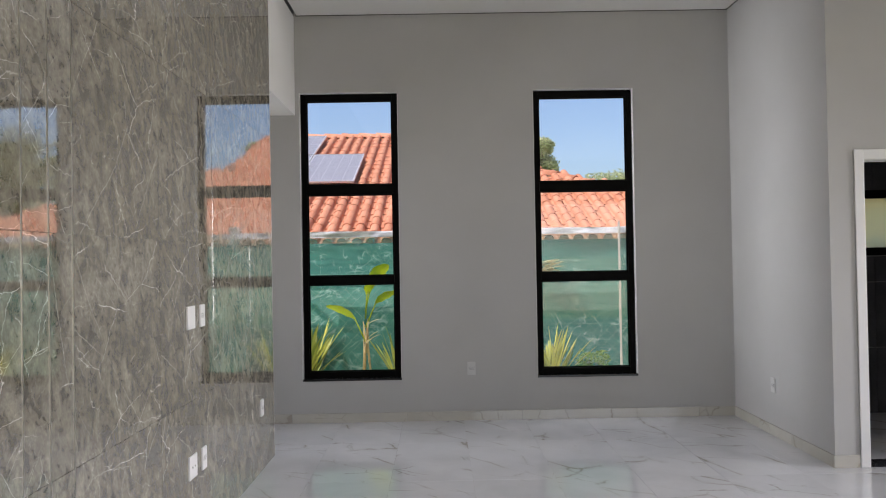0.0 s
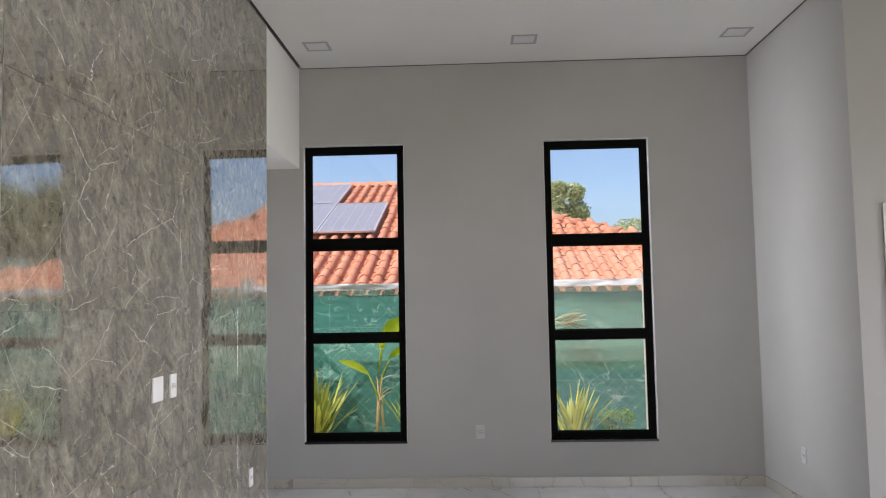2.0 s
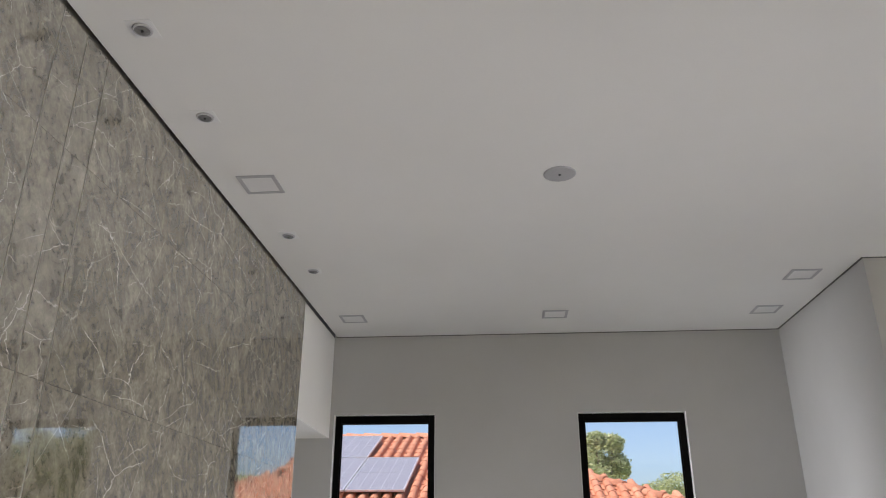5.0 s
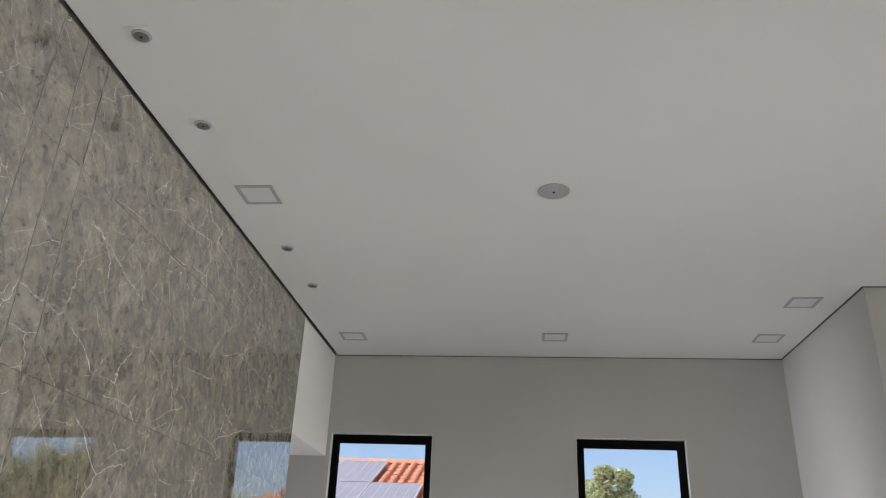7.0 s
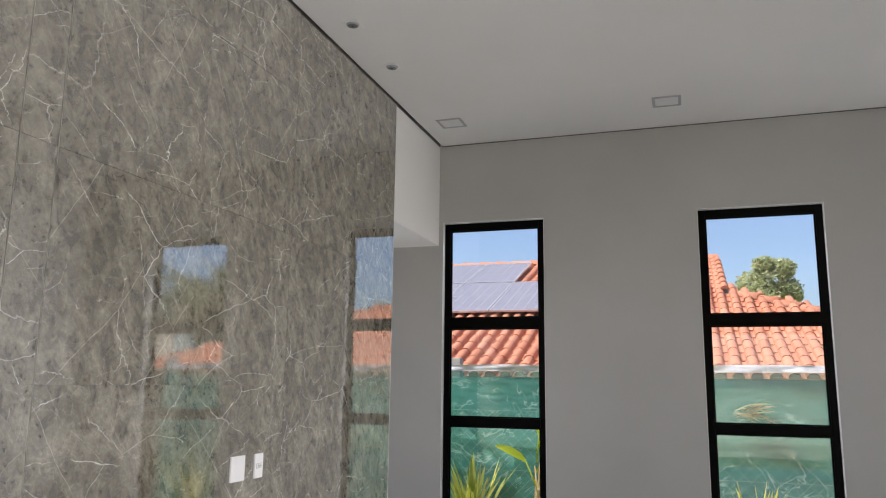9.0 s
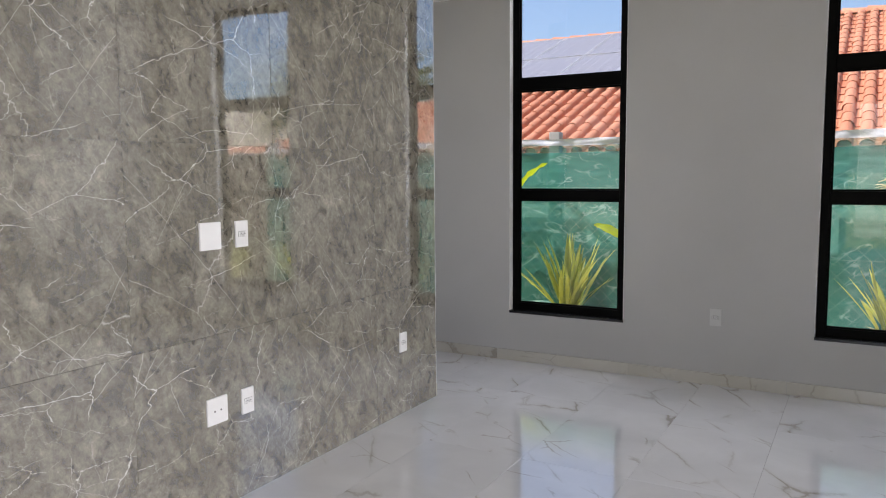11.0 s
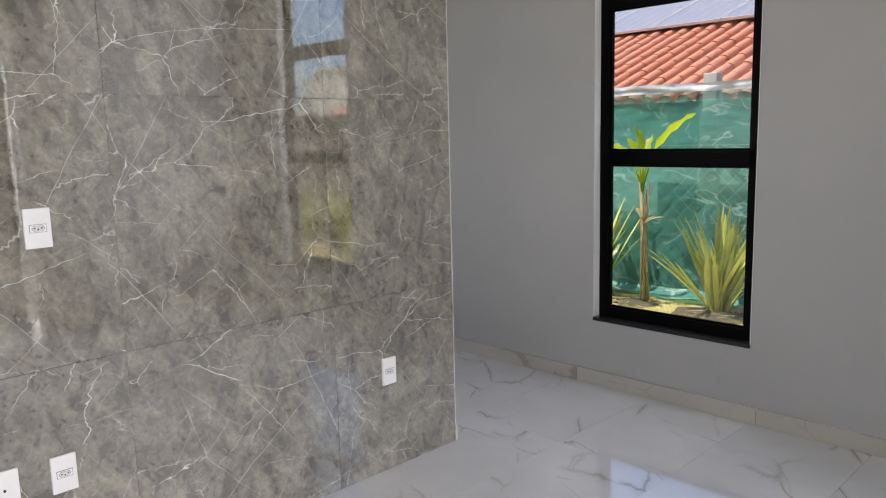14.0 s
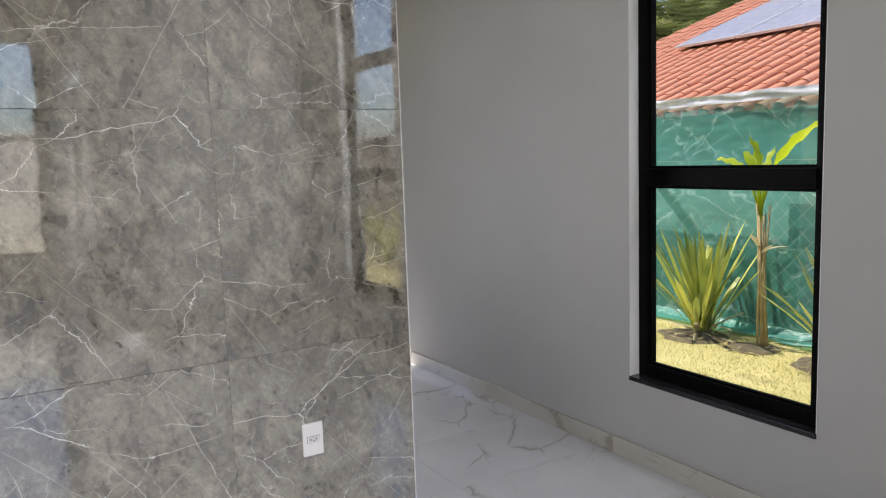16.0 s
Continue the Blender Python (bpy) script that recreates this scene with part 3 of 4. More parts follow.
skirting("baseboard_east", (EASTW - BT, 0, 0), (EASTW - 0.0002, 0, BH), [DOORW - 0.0001, 5.62, NORTH - BT], 1)
skirting("baseboard_door", (0, DOORW - BT, 0), (0, DOORW - 0.0002, BH), [EASTW - 0.013, DX0 - 0.073], 0)
skirting("baseboard_end", (0, WEST_END + 0.0002, 0), (0, WEST_END + BT, BH), [-1.36, WEST + 0.004], 0)


# ---- electric plates ----
def plate_mesh(w, h, t):
    """A softly domed rounded plate in the xz plane that faces -y."""
    bm = bmesh.new()
    add_box(bm, (-w / 2, -t, -h / 2), (w / 2, 0, h / 2), 0.0035)
    for v in bm.verts:
        if v.co.y < -t * 0.9:
            v.co.y -= 0.002 * (1 - abs(v.co.x) / w)
    return bm


def socket(label, m, w=0.075, kind="outlet", mat=None):
    o = thing("wall_outlet" if kind == "outlet" else "blank_plate", label, "outlet" if kind == "outlet" else "wall plate", m)
    part("plate", plate_mesh(w, 0.118, 0.009), mat or PLASTIC, o)
    if kind == "outlet":
        # Dark strips and rims carry the shade of the seam and recess edge.
        ins = boxes("socket_rim", [((-0.0235, -0.0114, -0.012), (0.0235, -0.0095, 0.012))], SHADE_LINE, o, "thin dark strip for the shade of the insert seam")
        boxes("socket_insert", [((-0.0222, -0.0126, -0.0107), (0.0222, -0.0112, 0.0107))], mat or PLASTIC, ins, bevel=0.0004)
        for name, grow, y0, y1, tone in (("recess_rim", 1.0, -0.0125, -0.0129, SHADE_LINE), ("socket_recess", 0.9, -0.0126, -0.0133, INSERT)):
            bm = bmesh.new()
            pts = [(-0.0185, 0), (-0.012, -0.0082), (0.012, -0.0082), (0.0185, 0), (0.012, 0.0082), (-0.012, 0.0082)]
            vs = [[bm.verts.new((x * grow, y, z * grow)) for x, z in pts] for y in (y0, y1)]
            for k in range(6):
                bm.faces.new((vs[0][k], vs[0][(k + 1) % 6], vs[1][(k + 1) % 6], vs[1][k]))
            bm.faces.new(vs[1])
            part(name, bm, tone, ins)
        # Raised black discs stand for the darkness inside the pin holes.
        for x, z in ((-0.0095, 0.001), (0, -0.003), (0.0095, 0.001)):
            bm = bmesh.new()
            add_tube(bm, [(x, -0.013, z), (x, -0.0138, z)], [0.0026, 0.0026], 8)
            part("pin_hole", bm, HOLE, ins)
    elif kind == "two holes":
        # Cable holes are black discs too, their inner shade given as colour.
        for x in (-0.018, 0.018):
            bm = bmesh.new()
            add_tube(bm, [(x, -0.009, 0), (x, -0.0116, 0)], [0.0042, 0.0042], 10)
            part("cable_hole", bm, HOLE, o)
    return o


def on_west(y, z):
    return Matrix.Translation((WEST + 0.0005, y, z)) @ pose(0, 0, 0, 0, 0, 90)


def on_north(x, z):
    return Matrix.Translation((x, NORTH, z))


def on_east(y, z):
    return Matrix.Translation((EASTW, y, z)) @ pose(0, 0, 0, 0, 0, -90)


socket("square white blank plate on grey marble wall", on_west(3.694, 1.204), 0.118, "blank")
socket("white three-pin outlet on grey marble, shoulder height", on_west(3.878, 1.202))
socket("square white plate with two dark cable holes", on_west(3.697, 0.444), 0.118, "two holes")
socket("white three-pin outlet low on grey marble", on_west(3.881, 0.441))
socket("white three-pin outlet low near marble edge", on_west(5.205, 0.445))
# The next two plates use the plastic with shade in its colour.
socket("white outlet below window on white wall", on_north(0.373, 0.474), mat=SHADED_PLASTIC)
socket("white outlet low on white return wall", on_east(5.93, 0.41), mat=SHADED_PLASTIC)


# ---- ceiling lamps ----
def square_downlight(x, y):
    o = thing("recessed_downlight", "unlit square recessed LED ceiling light", "ceiling light", Matrix.Translation((x, y, H)), "square ceiling lights")
    s, t = 0.105, 0.022
    bm = bmesh.new()
    for lo, hi in (((-s, -s, -0.006), (s, -s + t, 0)), ((-s, s - t, -0.006), (s, s, 0)), ((-s, -s + t, -0.006), (-s + t, s - t, 0)), ((s - t, -s + t, -0.006), (s, s - t, 0))):
        add_box(bm, lo, hi, 0.0015)
    part("frame", bm, LAMP_RIM, o)
    boxes("diffuser", [((-s + t, -s + t, -0.003), (s - t, s - t, 0))], DIFFUSER, o)
    return o


for x, y in ((-0.915, 6.146), (0.791, 6.133), (2.498, 6.125), (2.497, 5.295), (-0.925, 3.615)):
    square_downlight(x, y)


def spot_downlight(x, y):
    o = thing("spot_downlight", "small unlit recessed spotlight in square white frame", "spotlight", Matrix.Translation((x, y, H)), "spotlights along the marble wall")
    bm = bmesh.new()
    add_box(bm, (-0.052, -0.052, -0.004), (0.052, 0.052, 0), 0.0015)
    part("frame", bm, PLASTIC, o)
    bm = bmesh.new()
    add_tube(bm, [(0, 0, -0.004), (0, 0, -0.011)], [0.04, 0.036], 24)
    part("ring", bm, LAMP_RIM, o)
    bm = bmesh.new()
    add_tube(bm, [(0, 0, -0.011), (0, 0, -0.0125)], [0.03, 0.028], 20)
    part("lens", bm, LAMP_GLASS, o)
    bm = bmesh.new()
    add_tube(bm, [(0, 0, -0.0125), (0, 0, -0.016)], [0.006, 0.005], 10)
    part("bulb_tip", bm, HOLE, o)
    return o


for x, y in ((-0.967, 4.32), (-0.968, 4.96), (-0.968, 2.924), (-0.972, 2.30)):
    spot_downlight(x, y)

cover = thing("ceiling_cover_plate", "round white blank ceiling cover with centre screw", "cover plate", Matrix.Translation((0.686, 3.618, H)))
bm = bmesh.new()
add_tube(bm, [(0, 0, 0), (0, 0, -0.004), (0, 0, -0.007)], [0.085, 0.085, 0.078], 40)
part("disc", bm, LAMP_RIM, cover)
bm = bmesh.new()
add_tube(bm, [(0, 0, -0.007), (0, 0, -0.011)], [0.008, 0.006], 12)
part("screw", bm, HOLE, cover)


# ---- outside: ground ----
def lawn():
    bm = bmesh.new()
    xs = [-900, -200, -60, -25] + [-14 + i * 0.5 for i in range(63)] + [30, 60, 200, 900]
    ys = [-900, -200, -40, -10, 4, 6.7] + [6.9 + i * 0.25 for i in range(16)] + [12, 16, 30, 80, 250, 900]
    grid = [[bm.verts.new((x, y, GROUND + (0.03 * (noise.noise((x * 1.1, y * 1.1, 0))) if 7 < y < 11 else 0))) for y in ys] for x in xs]
    for i in range(len(xs) - 1):
        for j in range(len(ys) - 1):
            bm.faces.new((grid[i][j], grid[i + 1][j], grid[i + 1][j + 1], grid[i][j + 1])).smooth = True
    return tagged(part("ground", bm, GRASS, None, "sunlit dry yellowish lawn"), kind="structure")


lawn()


def grass_tufts(count):
    rnd = random.Random(5)
    vs, fs = [], []
    for _ in range(count):
        x, y = rnd.uniform(-5.2, 0.6), rnd.uniform(7.3, 9.75)
        z = GROUND + 0.03 * noise.noise((x * 1.1, y * 1.1, 0)) - 0.004
        a, h, w = rnd.uniform(0, 6.28), rnd.uniform(0.012, 0.034), 0.0035
        lx, ly = rnd.gauss(0, 0.02), rnd.gauss(0, 0.02)
        i = len(vs)
        vs += [(x - w * math.cos(a), y - w * math.sin(a), z), (x + w * math.cos(a), y + w * math.sin(a), z), (x + lx, y + ly, z + h)]
        fs.append((i, i + 1, i + 2))
    me = bpy.data.meshes.new("grass")
    me.from_pydata(vs, [], fs)
    me.materials.append(BLADE)
    return tagged(new("grass", me), "short dry yellow-green grass blades on the lawn", "grass", kind="stuff")


grass_tufts(26000)


# ---- outside: fence with shade net ----
FY = 9.70
FTOP = 1.84
NET_END = 3.95
fence = thing("fence", "wire fence hung with wrinkled green shade net", "fence")


def net_sheet(x0, x1, z0, z1, nx, nz, y, amp, seed):
    bm = bmesh.new()
    g = []
    for i in range(nx + 1):
        x = x0 + (x1 - x0) * i / nx
        col = []
        for j in range(nz + 1):
            z = z0 + (z1 - z0) * j / nz
            d = amp * noise.noise((x * 1.3, z * 2.6, seed)) + 0.5 * amp * noise.noise((x * 4 + z * 2, z * 7, seed + 3)) + 0.3 * amp * noise.noise((x * 9 - z * 6, z * 12, seed + 7)) + 0.3 * amp * noise.noise((x * 5 + z * 9, z * 26, seed + 5))
            sag = 0.025 * noise.noise((x * 0.9, 0, seed + 9)) * (j / nz)
            col.append(bm.verts.new((x, y + d, z + sag)))
        g.append(col)
    for i in range(nx):
        for j in range(nz):
            bm.faces.new((g[i][j], g[i + 1][j], g[i + 1][j + 1], g[i][j + 1])).smooth = True
    return bm


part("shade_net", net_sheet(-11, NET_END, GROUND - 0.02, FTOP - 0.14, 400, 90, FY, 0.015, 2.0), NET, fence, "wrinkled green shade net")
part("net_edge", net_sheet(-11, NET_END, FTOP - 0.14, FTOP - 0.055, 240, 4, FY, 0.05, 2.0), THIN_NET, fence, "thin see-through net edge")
part("top_band", net_sheet(-11, NET_END, FTOP - 0.062, FTOP + 0.016, 300, 7, FY - 0.03, 0.06, 2.0), BAND, fence, "white plastic edge band")
for x in (-10.6, -8.4, -6.25, -4.1, -1.97, 0.25, 2.44, NET_END):
    bm = bmesh.new()
    half, fy0 = (0.014, FY - 0.12) if x == 2.44 else (0.065, FY + 0.06)
    add_box(bm, (x - half, fy0, GROUND - 0.2), (x + half, fy0 + 1.8 * half, FTOP + 0.1), 0.01)
    part("post", bm, CONCRETE, fence)
    bm = bmesh.new()
    add_tube(bm, [(x, FY + 0.2, 1.25), (x + 0.95, FY + 0.22, 0.3), (x + 1.2, FY + 0.22, GROUND)], [0.045, 0.045, 0.045], 6)
    part("brace", bm, BARK, fence, "dark slanting brace behind the net")
vs, fs = [], []


def wire(a, b, r=0.0022):
    a, b = Vector(a), Vector(b)
    u = Vector((0, 1, 0))
    w = (b - a).normalized().cross(u)
    i = len(vs)
    for p in (a, b):
        for k in range(3):
            vs.append(p + r * (math.cos(2.0944 * k) * u + math.sin(2.0944 * k) * w))
    for k in range(3):
        fs.append((i + k, i + (k + 1) % 3, i + 3 + (k + 1) % 3, i + 3 + k))


zt, zb = 1.3, GROUND
for i in range(-54, 18):
    x = i * 0.148
    wire((x, FY - 0.045, zb), (x + (zt - zb), FY - 0.045, zt))
    wire((x + (zt - zb), FY - 0.048, zb), (x, FY - 0.048, zt))
for z in (zt, 0.6):
    wire((-8, FY - 0.05, z), (NET_END, FY - 0.05, z), 0.003)
me = bpy.data.meshes.new("chain_link")
me.from_pydata(vs, [], fs)
me.materials.append(WIRE)
cl = new("chain_link", me)
cl.parent = fence
# loose folds of net lying on the ground at the foot of the fence
bm = bmesh.new()
g = []
for i in range(121):
    x = -7 + i * 0.1
    g.append([bm.verts.new((x, FY - 0.02 - 0.05 * j - 0.05 * noise.noise((x * 1.1, 4, j * 0.2)), GROUND + 0.015 + 0.045 * abs(noise.noise((x * 2.2, j * 0.9, 8))) + (0.05 if j == 0 else 0))) for j in range(5)])
for i in range(120):
    for j in range(4):
        bm.faces.new((g[i][j], g[i + 1][j], g[i + 1][j + 1], g[i][j + 1])).smooth = True
part("net_fold", bm, NET, fence)

blk = thing("block_wall", "low grey concrete block wall behind green net", "wall")
boxes("blockwork", [((-12, 10.02, GROUND - 0.1), (1.0, 10.16, 0.6))], BLOCK, blk)
boxes("blockwork", [((1.0, 10.02, GROUND - 0.1), (4.0, 10.16, 0.98))], BLOCK, blk)
boxes("pier", [((-2.6, 10.0, 0.6), (-1.7, 10.15, 0.92))], BLOCK, blk)
boxes("pier", [((-1.27, 10.0, 0.6), (-0.5, 10.15, 0.84))], BLOCK, blk)


# ---- outside: neighbour's house with tiled roof ----
EY, EZ, RK, RY = 10.25, 1.735, 0.371, 17.3      # eave, slope, ridge
RX0, RX1 = -7.7, 1.5
house = thing("neighbour_house", "neighbour house with orange terracotta tile roof", "house")
boxes("wall", [((RX0 + 0.4, 10.45, GROUND), (5.0, 11.1, 1.7)), ((RX0 + 0.4, 11.1, GROUND), (RX0 + 0.6, 24, 1.9)), ((4.8, 11.1, GROUND), (5.0, 15, 1.9))], RENDER, house)


def right_edge(y):
    """Where the tiled slope ends: a straight verge above, a hip below."""
    return RX1 if y > 14.45 else RX1 + (14.45 - y) * 0.897


def slope_z(y):
    return EZ + RK * (y - EY)


# deck under the tiles
bm = bmesh.new()
out = [(RX0, EY + 0.05), (right_edge(EY + 0.05), EY + 0.05), (RX1, 14.45), (RX1, RY), (RX0, RY)]
top = [bm.verts.new((x, y, slope_z(y) - 0.07)) for x, y in out]
low = [bm.verts.new((x, y, slope_z(y) - 0.11)) for x, y in out]
bm.faces.new(top)
bm.faces.new(low[::-1])
for k in range(5):
    bm.faces.new((top[k], low[k], low[(k + 1) % 5], top[(k + 1) % 5]))
roof = part("roof", bm, CLAY, house)
# far slope and gable
bm = bmesh.new()
far = [bm.verts.new(p) for p in ((RX0, RY, slope_z(RY) - 0.02), (RX1, RY, slope_z(RY) - 0.02), (RX1, RY + 7, EZ), (RX0, RY + 7, EZ))]
bm.faces.new(far)
part("far_slope", bm, CLAY, roof)
bm = bmesh.new()
ga = [bm.verts.new(p) for p in ((RX1 - 0.05, 14.45, slope_z(14.45) - 0.05), (RX1 - 0.05, RY, slope_z(RY) - 0.05), (RX1 - 0.05, RY + 7, EZ), (RX1 - 0.05, 14.45, EZ))]
bm.faces.new(ga)
part("gable", bm, RENDER, house)
bm = bmesh.new()
hp = [bm.verts.new(p) for p in ((RX1, 14.45, slope_z(14.45) - 0.03), (right_edge(EY), EY, slope_z(EY) - 0.03), (right_edge(EY), 18, slope_z(EY) - 0.03))]
bm.faces.new(hp)
part("hip_slope", bm, CLAY, roof)

TP, TL = 0.205, 0.34           # tile pitch across, course along the slope


def roof_tile_mesh():
    """A clay tile: a smooth barrel with a channel at its sides, the channel stepped over the next course."""
    prof = [(-0.1025, -0.03), (-0.085, -0.034), (-0.07, -0.026)] + [(0.066 * math.cos(math.pi - math.pi * k / 8), -0.004 + 0.056 * math.sin(math.pi * k / 8)) for k in range(9)] + [(0.07, -0.026), (0.085, -0.034), (0.1025, -0.03)]
    bm = bmesh.new()
    rows = []
    for y, pan, crest, wide in ((0.0, 0.014, 0.007, 1.04), (TL + 0.05, -0.004, -0.003, 0.96)):
        rows.append([bm.verts.new((x * (wide if z > -0.01 else 1.0), y, z + (crest if z > 0.01 else pan))) for x, z in prof])
    lip = [bm.verts.new(v.co) for v in rows[0]]
    under = [bm.verts.new((v.co.x, v.co.y + 0.004, v.co.z - (0.012 if v.co.z > 0.012 else 0.016))) for v in rows[0]]
    for k in range(len(prof) - 1):
        bm.faces.new((rows[0][k], rows[0][k + 1], rows[1][k + 1], rows[1][k])).smooth = True
        bm.faces.new((under[k], under[k + 1], lip[k + 1], lip[k]))
    return mesh_of("roof_tile", bm, CLAY)


TILE = roof_tile_mesh()
tilt = math.atan(RK)
rnd = random.Random(11)
singles, rest = [], []
courses = int((RY - EY) / math.cos(tilt) / TL * 1.0)
for j in range(courses + 1):
    y = EY + j * TL * math.cos(tilt)
    if y > RY - 0.1:
        continue
    nx = int((right_edge(y) - RX0) / TP)
    for i in range(nx + 1):
        x = RX0 + 0.1 + i * TP
        m = Matrix.Translation((x + rnd.gauss(0, 0.003), y + rnd.gauss(0, 0.006), slope_z(y) - 0.005)) @ Matrix.Rotation(tilt, 4, "X") @ Matrix.Rotation(rnd.gauss(0, 0.005), 4, "Z") @ Matrix.Rotation(rnd.gauss(0, 0.012), 4, "Y")
        (singles if -2.6 < x < 3.2 and j < 11 and len(singles) < 295 else rest).append(m)
bm = bmesh.new()
for i in range(int((right_edge(EY) - RX0) / TP)):
    # mortar plugs in the barrel ends along the eave
    x = RX0 + 0.1 + i * TP
    arc = [(0.064 * math.cos(math.pi * k / 6), -0.006 + 0.056 * math.sin(math.pi * k / 6)) for k in range(7)]
    f0 = [bm.verts.new((x + a, EY + 0.006, slope_z(EY) + b)) for a, b in [(0.06, -0.022)] + arc + [(-0.06, -0.022)]]
    f1 = [bm.verts.new((v.co.x, v.co.y + 0.05, v.co.z + 0.012)) for v in f0]
    bm.faces.new(f0)
    for k in range(len(f0) - 1):
        bm.faces.new((f0[k], f0[k + 1], f1[k + 1], f1[k]))
tagged(part("eave_mortar", bm, MORTAR, roof), kind="stuff")
base_v = np.array([v.co[:] for v in TILE.vertices])
faces0 = [tuple(p.vertices) for p in TILE.polygons]
vs, fs = [], []
for m in rest:
    k = len(vs)
    a = np.array(m)
    vs.extend((base_v @ a[:3, :3].T + a[:3, 3]).tolist())
    fs.extend(tuple(q + k for q in f) for f in faces0)
me = bpy.data.meshes.new("roof_tiles")
me.from_pydata(vs, [], fs)
me.materials.append(CLAY)
for p in me.polygons:
    p.use_smooth = True
rt = tagged(new("roof_tiles", me), kind="stuff")
rt.parent = roof


def cap_row(a, b, step=0.36, rad=0.105):
    """Ridge and hip caps: half barrels laid end over end."""
    a, b = Vector(a), Vector(b)
    n = max(int((b - a).length / step), 1)
    d = (b - a).normalized()
    u = d.cross(Vector((0, 0, 1))).normalized()
    w = u.cross(d)
    for i in range(n):
        p, q = a + d * (i * step), a + d * ((i + 1) * step + 0.04)
        bm = bmesh.new()
        r0 = [bm.verts.new(p + rad * math.cos(math.pi * k / 6) * u + (rad * math.sin(math.pi * k / 6) + 0.015) * w) for k in range(7)]
        r1 = [bm.verts.new(q + 0.84 * rad * math.cos(math.pi * k / 6) * u + 0.84 * rad * math.sin(math.pi * k / 6) * w) for k in range(7)]
        for k in range(6):
            bm.faces.new((r0[k], r0[k + 1], r1[k + 1], r1[k])).smooth = True
        bm.faces.new(r0)
        part("ridge_cap", bm, CLAY, roof)


cap_row((RX0, RY, slope_z(RY) - 0.045), (RX1 + 0.05, RY, slope_z(RY) - 0.045), 0.4, 0.11)
cap_row((right_edge(EY), EY, slope_z(EY) - 0.045), (RX1, 14.45, slope_z(14.45) - 0.04), 0.42, 0.1)
cap_row((RX1, 14.3, slope_z(14.3) + 0.03), (RX1, RY, slope_z(RY) + 0.01), 0.4, 0.07)
cap_row((RX0, EY, slope_z(EY) + 0.0), (RX0, RY, slope_z(RY) + 0.0), 0.4, 0.06)


# ---- solar panels on the roof ----
def solar_panel(x, y0, ln):
    m = Matrix.Translation((x, y0, slope_z(y0) + 0.13)) @ Matrix.Rotation(tilt, 4, "X")
    o = thing("solar_panel", "blue-grey solar panel in aluminium frame on tile roof", "solar panel", m, "rooftop solar panels")
    w = 1.0
    bm = bmesh.new()
    f = 0.028
    for lo, hi in (((0, 0, -0.035), (w, f, 0)), ((0, ln - f, -0.035), (w, ln, 0)), ((0, f, -0.035), (f, ln - f, 0)), ((w - f, f, -0.035), (w, ln - f, 0))):
        add_box(bm, lo, hi)
    part("frame", bm, ALU, o)
    boxes("cells", [((f, f, -0.02), (w - f, ln - f, -0.006))], PANEL_GLASS, o)
    bm = bmesh.new()
    for k in range(1, 5):
        x1 = f + (w - 2 * f) * k / 5
        add_box(bm, (x1 - 0.004, f, -0.006), (x1 + 0.004, ln - f, -0.0045))
    add_box(bm, (f, ln / 2 - 0.005, -0.0045), (w - f, ln / 2 + 0.005, -0.003))
    part("cell_lines", bm, ALU, o)
    return o


for k in range(5):
    solar_panel(-2.36 - k * 1.02, 12.93, 2.18)
    if k:
        solar_panel(-2.36 - k * 1.02, 15.02, 1.9)
bm = bmesh.new()
for y, end in ((13.4, -1.38), (14.7, -1.38), (15.4, -2.4), (16.6, -2.4)):
    add_box(bm, (-6.5, y, slope_z(y) + 0.06), (end, y + 0.04, slope_z(y) + 0.1))
tagged(part("panel_rail", bm, ALU), "aluminium mounting rails under solar panels", "rail")


# ---- outside: low roof and white house further along ----
lowh = thing("low_house", "low neighbouring building with terracotta tile roof", "house")
boxes("wall", [((6.6, 12.6, GROUND), (11.0, 16, 1.62))], RENDER, lowh)
bm = bmesh.new()
n = 25
rows = []
for j, (y, z) in enumerate(((12.2, 1.62), (14.6, 2.1), (17.0, 1.62))):
    rows.append([bm.verts.new((6.2 + 5.2 * i / (n * 4), y, z + 0.03 * abs(math.sin(math.pi * i / 4)))) for i in range(n * 4 + 1)])
for a, b in zip(rows, rows[1:]):
    for i in range(n * 4):
        bm.faces.new((a[i], a[i + 1], b[i + 1], b[i]))
part("roof", bm, CLAY, lowh)
gw = thing("garden_wall", "weathered grey-brown rendered garden wall past the net", "wall")
boxes("wall_panel", [((NET_END + 0.08, FY + 0.02, GROUND - 0.1), (10.0, FY + 0.17, 1.74))], OLD_RENDER, gw)
boxes("coping", [((NET_END + 0.08, FY - 0.01, 1.74), (9.96, FY + 0.2, 1.79))], CONCRETE, gw, bevel=0.006)
bw = thing("boundary_wall", "white rendered garden boundary wall", "wall")
boxes("wall_panel", [((10.0, -8, GROUND - 0.1), (10.15, FY, 1.95))], PAINT, bw)
boxes("coping", [((9.96, -8, 1.95), (10.19, FY, 2.0))], CONCRETE, bw)
far_house = thing("white_house", "white rendered house with flat parapet", "house")
boxes("wall", [((12.9, 17.4, GROUND), (16.4, 21.5, 3.5))], RENDER, far_house)
boxes("parapet", [((12.82, 17.32, 3.5), (16.48, 21.58, 3.62))], RENDER, far_house, bevel=0.01)
boxes("side_wing", [((16.4, 18.2, GROUND), (18.2, 21.5, 3.4))], CONCRETE, far_house, "greyer side wing")


